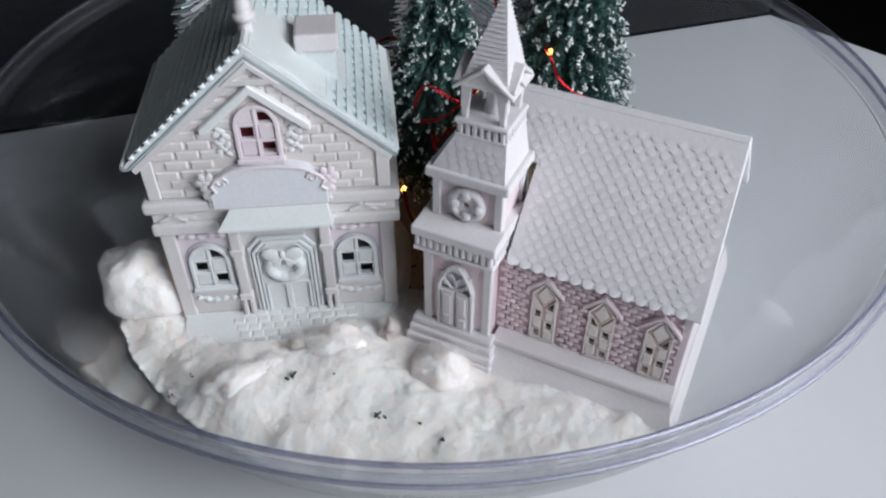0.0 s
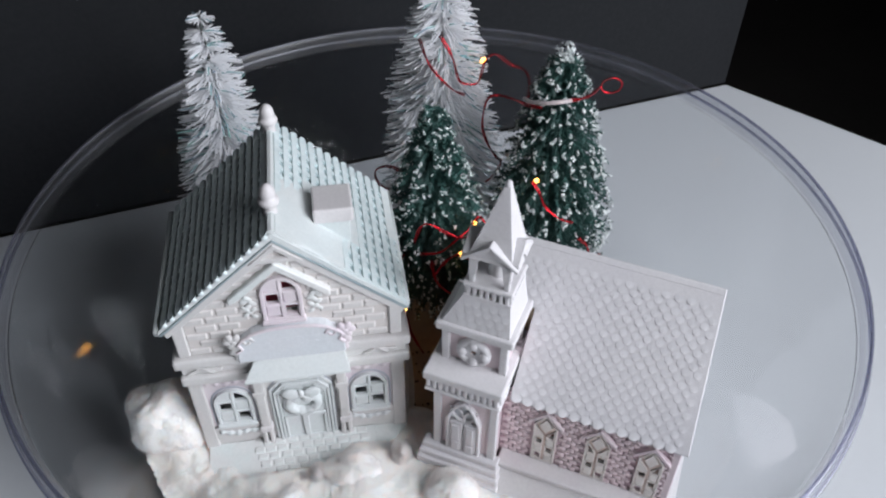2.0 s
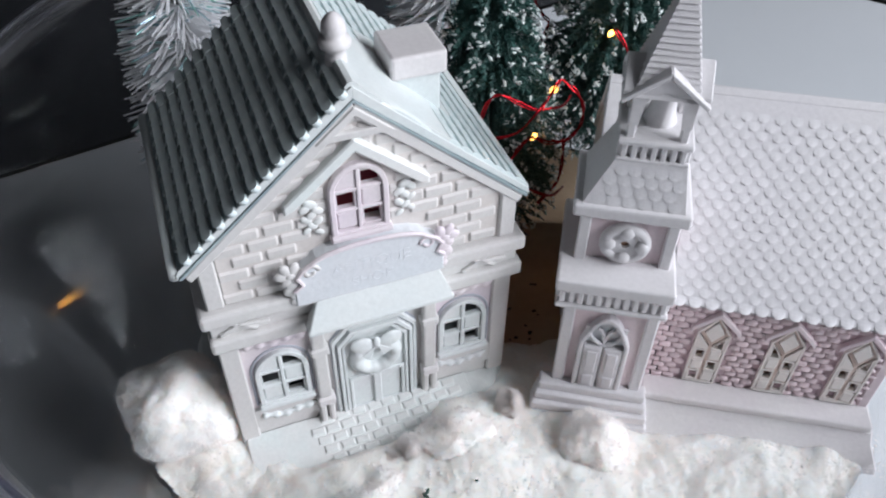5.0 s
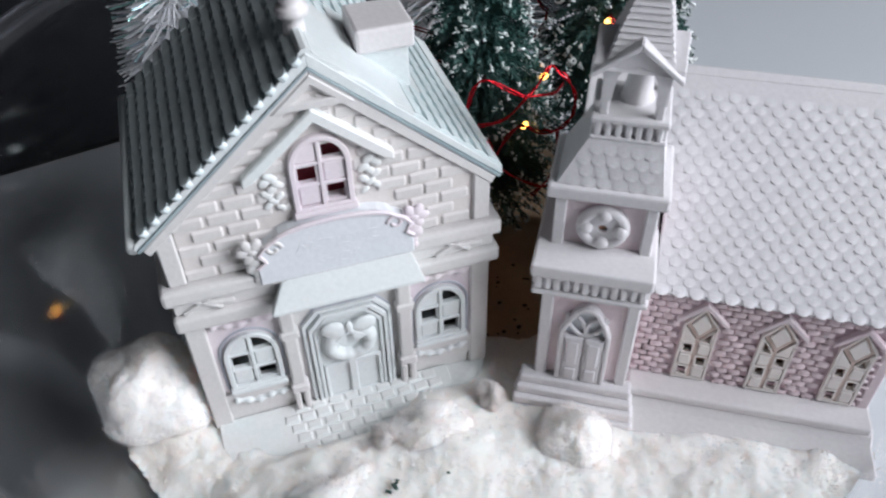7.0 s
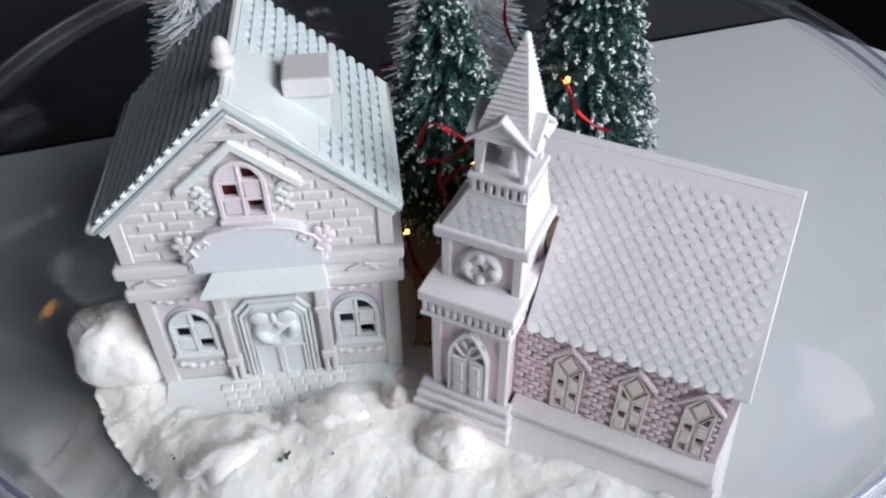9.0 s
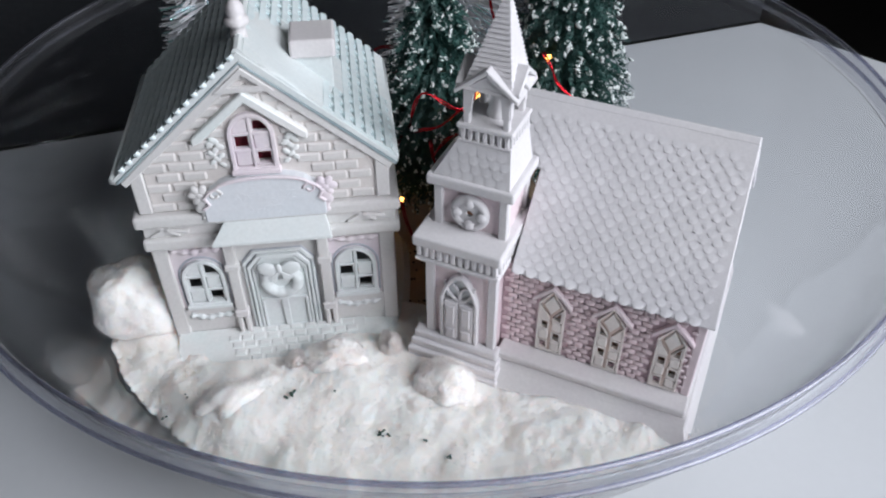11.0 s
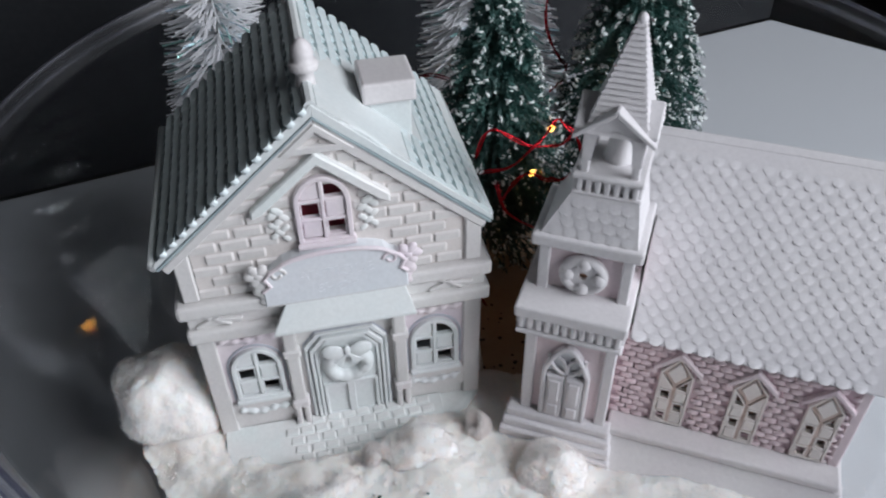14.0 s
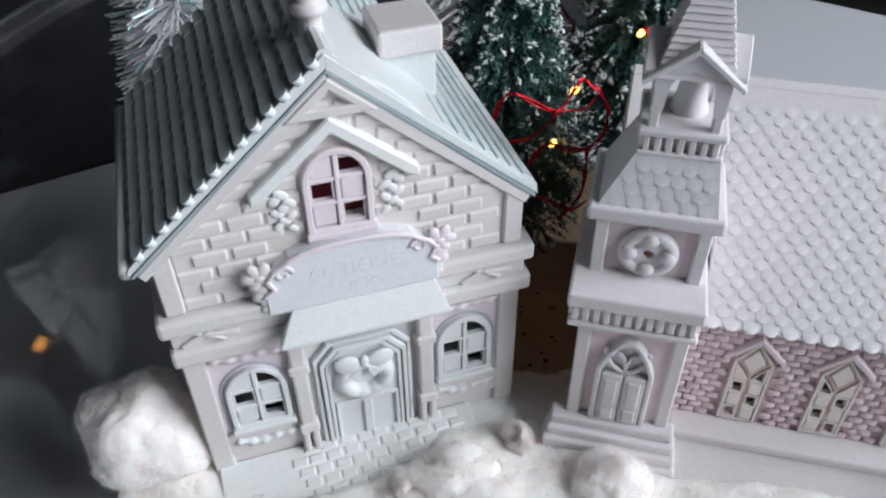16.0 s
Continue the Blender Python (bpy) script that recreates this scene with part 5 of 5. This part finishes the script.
def tree(name, at, height, profile, count, mat, width, seed, label, droop, frost=0, frost_size=0.8, lean=(0, 0), tufts=0, tips=None, twigs=0):
    """profile: radius in mm at a fraction of the height. The bristles run round the stem in a tight spiral."""
    t = tagged(new(name), label, "tree", "bottle-brush trees")
    t.matrix_world = pose(at[0], at[1], at[2], lean[0], lean[1], 0)
    rng = random.Random(seed)

    def radius(f):
        for (f0, r0), (f1, r1) in zip(profile, profile[1:]):
            if f <= f1:
                return r0 + (r1 - r0) * (f - f0) / (f1 - f0)
        return profile[-1][1]

    f_low = profile[0][0]
    spikes, spots, glints = [], [], []
    total = 0.0
    for i in range(count):
        while True:
            f = f_low + (1 - f_low) * rng.random()
            if rng.random() < 0.25 + 0.75 * radius(f) / max(r for _, r in profile):
                break
        turns = 24 if not tufts else tufts
        layer = (math.floor(f * turns) + 0.5 + rng.gauss(0, 0.11)) / turns if tufts else f
        layer = min(max(layer, f_low), 1.0)
        a = rng.uniform(0, 2 * math.pi)
        r = radius(layer) * rng.uniform(0.80, 1.07) * (1 + 0.07 * math.sin(3 * a + 9 * layer) + 0.05 * math.sin(5 * a - 14 * layer))
        z = layer * height
        way = Vector((math.cos(a), math.sin(a), 0))
        across = Vector((-math.sin(a), math.cos(a), 0))
        if tufts:
            lift = rng.uniform(-0.06, 0.12)
            foot = Vector((0, 0, z)) + way * 0.8
            knee = Vector((0, 0, z + 0.04 * r + lift * r * 0.5)) + way * r * 0.55 + across * rng.gauss(0, 0.03) * r
            tip = Vector((0, 0, z - droop * r + lift * r)) + way * r + across * rng.gauss(0, 0.08) * r
            (glints if tips and rng.random() < 0.09 else spikes).append((foot, knee, tip))
            continue
        # a dark bristle of the core
        foot = Vector((0, 0, z)) + way * r * 0.1
        tip = Vector((0, 0, z - droop * r * 0.6 + rng.gauss(0, 1.0))) + way * r * 0.72 + across * rng.gauss(0, 1.5)
        spikes.append((foot, foot.lerp(tip, 0.5), tip))
    # twigs: each a drooping tuft of short bristles, many with frost on the end
    for i in range(twigs):
        while True:
            f = f_low + (1 - f_low) * rng.random()
            if rng.random() < 0.2 + 0.8 * radius(f) / max(r for _, r in profile):
                break
        a = i * 2.39996 + rng.gauss(0, 0.15)
        r = radius(f) * rng.uniform(0.86, 1.08)
        z = f * height
        way, across = Vector((math.cos(a), math.sin(a), 0)), Vector((-math.sin(a), math.cos(a), 0))
        p0 = way * r * 0.42 + Vector((0, 0, z + 0.14 * r))
        p1 = way * r + Vector((0, 0, z - (droop + 0.1) * r)) + across * rng.gauss(0, 0.7)
        axis = (p1 - p0).normalized()
        for k in range(34):
            s = rng.uniform(0.15, 1.0)
            foot = p0.lerp(p1, s) + Vector((rng.gauss(0, 0.3), rng.gauss(0, 0.3), rng.gauss(0, 0.3)))
            d = (axis * rng.uniform(0.5, 1.1) + Vector((rng.gauss(0, 0.55), rng.gauss(0, 0.55), rng.gauss(0, 0.55)))).normalized()
            size = rng.uniform(1.5, 2.9)
            spikes.append((foot, foot + d * size * 0.5, foot + d * size + Vector((rng.gauss(0, 0.3), rng.gauss(0, 0.3), rng.gauss(0, 0.3)))))
        if rng.random() < frost:
            for k in range(rng.randint(2, 5)):
                s = rng.uniform(0.92, 1.1) if k else 1.06
                spots.append((p0.lerp(p1, s) + Vector((rng.gauss(0, 0.45), rng.gauss(0, 0.45), rng.gauss(0.3, 0.45))), frost_size * rng.uniform(0.45, 1.15), (rng.uniform(0, 3), rng.uniform(0, 3), 0)))
    if frost > 0.92:
        # a cap of frost on the tip
        for k in range(70):
            spots.append((Vector((rng.gauss(0, 3.2), rng.gauss(0, 3.2), height * 1.0 + rng.gauss(0, 2.6))), frost_size * rng.uniform(0.6, 1.3), (rng.uniform(0, 3), rng.uniform(0, 3), 0)))
    stem = bmesh.new()
    tube(stem, [(0.5 * math.cos(k * 0.9), 0.5 * math.sin(k * 0.9), height * 0.99 * k / 40) for k in range(41)], 0.75, 6)
    part("trunk", stem, TRUNK, t)
    crown = new("crown", bristle_mesh("crown", spikes, mat, width, 0.8 if tufts else 0.0))
    crown.parent = t
    if glints:
        g = new("crown_glint", bristle_mesh("crown_glint", glints, tips, width, 0.8))
        g.parent = t
        g["label"] = "iridescent bristles"
    if spots:
        fr = new("frosting", flock_mesh("frosting", spots, FROST))
        fr.parent = t
        fr["label"] = "white frosted tips"
    return t


GREEN = "dark green bottle-brush tree with white frosted tips"
PALE = "white iridescent tinsel bottle-brush tree"
tree("tree", (-0.002, 0.334, 0.044), 130, [(0.12, 26), (0.2, 29), (0.28, 30), (0.42, 29), (0.55, 26), (0.7, 19.5), (0.85, 12.5), (0.95, 7), (1, 4)], 3800, NEEDLE, 0.30, 1, GREEN, 0.10, 0.9, 0.8, twigs=720)
tree("tree", (0.062, 0.358, 0.044), 142, [(0.16, 31), (0.35, 33), (0.5, 30), (0.65, 24.5), (0.8, 18), (0.9, 13), (0.97, 9), (1, 6)], 3000, NEEDLE, 0.30, 2, GREEN, 0.10, 0.95, 0.98, twigs=760)
tree("tree", (-0.112, 0.386, 0.044), 154, [(0.14, 30), (0.3, 29), (0.5, 24.5), (0.7, 18.5), (0.9, 10.5), (1, 5.5)], 1700, TINSEL, 0.46, 3, PALE, 0.04, tufts=20, tips=IRIS)
tree("tree", (0.006, 0.404, 0.044), 176, [(0.12, 37), (0.3, 35), (0.5, 30), (0.7, 22.5), (0.9, 13), (1, 6)], 2300, TINSEL, 0.46, 4, PALE, 0.04, tufts=23, tips=IRIS)

# ---- string of fairy lights ----
PATHS = {
    "a1": [(-14, 318, 103), (-13, 311, 113), (-10, 311, 122), (-6, 310, 125), (1, 309, 121), (7, 308, 118), (15, 310, 116), (21, 315, 113), (26, 320, 113)],
    "a2": [(-13, 318, 100), (-10, 309, 107), (-1, 304, 112), (8, 307, 118), (13, 311.5, 119.5), (16, 312.5, 123.5), (18.6, 314, 125.2), (21.0, 312, 123.4), (24.0, 311, 120.6), (27.0, 311, 115), (28.0, 311.5, 109.8), (27.8, 312.5, 103.6), (25.6, 313, 99.8), (21.5, 312.5, 97.8), (17.5, 313.5, 98.6)],
    "a3": [(-4, 303, 97), (0, 306, 101), (4, 308, 104), (9, 312, 102.5), (15, 312.5, 98.6), (22, 316, 95)],
    "b": [(50, 347, 164), (44, 357, 160), (39, 371, 155), (30, 371, 157), (26, 371, 152), (25, 371, 139), (28, 371, 128), (33, 371, 119), (36, 371, 115), (33, 371, 107), (27, 362, 109)],
    "c1": [(-7, 383, 183), (-4, 372, 178), (0, 371, 171), (9, 371, 161), (16, 377, 154)],
    "c2": [(3, 378, 187), (9, 374, 177), (12, 375, 165), (16, 376, 161), (22, 378, 160), (25, 385, 162), (28, 393, 165), (34, 400, 164), (44, 410, 152), (50, 405, 152), (51, 390, 154), (48, 372, 154)],
    "d": [(-14, 355, 120), (-23, 363, 120), (-30, 365, 118), (-32, 365, 113), (-28, 362, 107), (-18, 355, 110), (-11, 345, 112)],
}
MORE = {
    "f": [(46, 332, 132), (50, 328, 126), (53, 327, 119), (60, 325, 113), (68, 327, 108)],
    "f2": [(72, 326, 98), (77, 326, 93), (80, 327, 85), (88, 335, 78)],
    "low": [(-5, 312, 100), (-2, 303, 92), (8, 299, 86), (16, 303, 80), (24, 312, 75)],
    "lower": [(24.5, 318, 95), (25, 317.5, 88), (24.8, 317, 81), (23.8, 316.5, 75), (20, 315, 71), (14, 312, 68.5)],
    "foot": [(-99, 381, 47), (-88, 376, 46), (-72, 366, 45.5), (-50, 362, 46)],
    "behind": [(3, 405, 95), (5, 398, 92), (6, 388, 90), (4, 376, 92)],
    "side": [(-18, 322, 96), (-23, 314, 84), (-21, 306, 73), (-19, 305, 71), (-16, 300, 60), (-10, 296, 48)],
}
BULBS = [(10.0, 313.5, 101.3), (16.0, 313.5, 121.3), (50.0, 341, 124.5), (26.4, 393, 164.5), (-19, 305.6, 71.1), (-99, 381, 48.5), (3, 405, 97)]


def build_lights():
    t = tagged(new("fairy_lights"), "red wire fairy lights with warm glowing bulbs round the trees", "string lights")
    for pts in (*PATHS.values(), *MORE.values()):
        line = spline([Vector(p) for p in pts], 7)
        for side in (-0.55, 0.55):
            bm = bmesh.new()
            tube(bm, [p + Vector((0.8 * side * math.cos(i * 0.25), -0.3, 0.8 * side * math.sin(i * 0.25) + 0.3 * side)) for i, p in enumerate(line)], 0.36, 6)
            part("wire", bm, WIRE, t, smooth=True)
    # the twisted end: a loop and a clear strap round the tree
    c = Vector((86, 359, 168))
    loop = [c + Vector((-5 + 5.2 * (1 - math.cos(a)), 0, 4.2 * math.sin(a))) for a in [2 * math.pi * k / 18 for k in range(19)]]
    part("wire", tube(bmesh.new(), loop, 0.45, 6), WIRE, t, "loop of twisted red wire", True)
    line = spline([Vector(p) for p in ((41, 352, 167), (44, 336, 174), (55, 331, 177), (70, 340, 174), (81, 359, 168))], 8)
    for off in (-0.5, 0.5):
        part("wire", tube(bmesh.new(), [p + Vector((0, 0.2 * off, off * math.cos(i * 0.8))) for i, p in enumerate(line[12:])], 0.45, 6), WIRE, t, smooth=True)
    part("strap", tube(bmesh.new(), line[2:20], 1.0, 8), STRAP, t, "clear sleeve on the wire end", True)
    for b in BULBS:
        bm = bmesh.new()
        ball(bm, b, 1.35, 2, (0.85, 0.85, 1.4), pose(0, 0, 0, 20, 30, 0))
        part("bulb", bm, LED, t, "glowing warm bulb", True)
    part("bulb", ball(bmesh.new(), (18.6, 313.6, 126.0), 0.6, 1), FROST, t, "tiny unlit bulb", True)


build_lights()

# ---- crumbs on the snow ----


def crumb(x, y, n, seed, r=0.45):
    rng = random.Random(seed)
    bm = bmesh.new()
    for k in range(n):
        p = Vector((rng.gauss(0, 1.1), rng.gauss(0, 1.1), 0.5 + rng.uniform(0, 0.9))) * (0.55 if n < 4 else 1)
        q = p + Vector((rng.uniform(-1, 1), rng.uniform(-1, 1), rng.uniform(-0.4, 0.5))) * 1.5 * (0.5 if n < 4 else 1)
        tube(bm, [p, (p + q) / 2 + Vector((0, 0, 0.25)), q], r, 5)
    ob = new("green_crumb", mesh_of("green_crumb", bm, DEBRIS))
    ob.matrix_world = pose(x, y, snow_height(x, y) / 1000 + 0.0002)
    tagged(ob, "tiny dark green crumb of tree flock on the snow", "crumb", "crumbs on the snow")


for x, y, n, seed, r in ((-0.0602, 0.2035, 8, 1, 0.5), (-0.0245, 0.187, 5, 2, 0.45), (-0.0095, 0.1835, 2, 3, 0.4), (-0.0005, 0.1775, 3, 4, 0.45), (-0.108, 0.1965, 3, 5, 0.4), (-0.1005, 0.2055, 2, 6, 0.35), (-0.043, 0.204, 1, 7, 0.35)):
    crumb(x, y, n, seed, r)


def specks():
    """Dark bits on the bare wood between the two models."""
    rng = random.Random(77)
    bm = bmesh.new()
    for k in range(26):
        ball(bm, (rng.uniform(-16, 8), rng.uniform(262, 300), 44.2), rng.uniform(0.3, 0.8), 1, (1.4, 1, 0.5), pose(0, 0, 0, 0, 0, rng.uniform(0, 180)))
    ob = new("bark_specks", mesh_of("bark_specks", bm, DARKBIT))
    tagged(ob, "scattered dark specks on the wooden base", "specks", kind="stuff")


specks()


def glitter():
    """Ice grains that catch the light on the snow."""
    rng = random.Random(5)
    spots = []
    while len(spots) < 2800:
        x, y = rng.uniform(-0.145, 0.10), rng.uniform(0.165, 0.262)
        if snow_mask(x, y) < 8:
            continue
        spots.append((Vector((x * 1000, y * 1000, snow_top(x, y) + 0.2)), rng.uniform(0.16, 0.40), (rng.uniform(0, 3), rng.uniform(0, 3), rng.uniform(0, 3))))
    ob = new("snow_glitter", flock_mesh("snow_glitter", spots, GLITTER))
    tagged(ob, "fine glassy grains glittering on the snow", "glitter", kind="stuff")


glitter()


def snow_grains():
    """Coarse sugar-like grains on the drift."""
    rng = random.Random(15)
    spots = []
    while len(spots) < 15000:
        x, y = rng.uniform(-0.155, 0.10), rng.uniform(0.155, 0.268)
        if snow_mask(x, y) < -2 or snow_mask(x, y) > 9 and rng.random() < 0.35:
            continue
        spots.append((Vector((x * 1000, y * 1000, snow_top(x, y))), rng.uniform(0.12, 0.30), (rng.uniform(0, 3), rng.uniform(0, 3), rng.uniform(0, 3))))
    # loose grains strewn on the bowl beyond the drift's edge
    while len(spots) < 16000:
        x, y = rng.uniform(0.03, 0.145), rng.uniform(0.15, 0.275)
        if -20 < snow_mask(x, y) < -1 and rng.random() < math.exp(snow_mask(x, y) / 6):
            z = bowl_in_z(math.hypot(x - BOWL.x, y - BOWL.y) * 1000)
            spots.append((Vector((x * 1000, y * 1000, z + 0.1)), rng.uniform(0.12, 0.32), (rng.uniform(0, 3), rng.uniform(0, 3), rng.uniform(0, 3))))
    ob = new("snow_grains", flock_mesh("snow_grains", spots, GRAIN))
    tagged(ob, "coarse white grains of artificial snow on the drift", "snow", kind="stuff")


snow_grains()
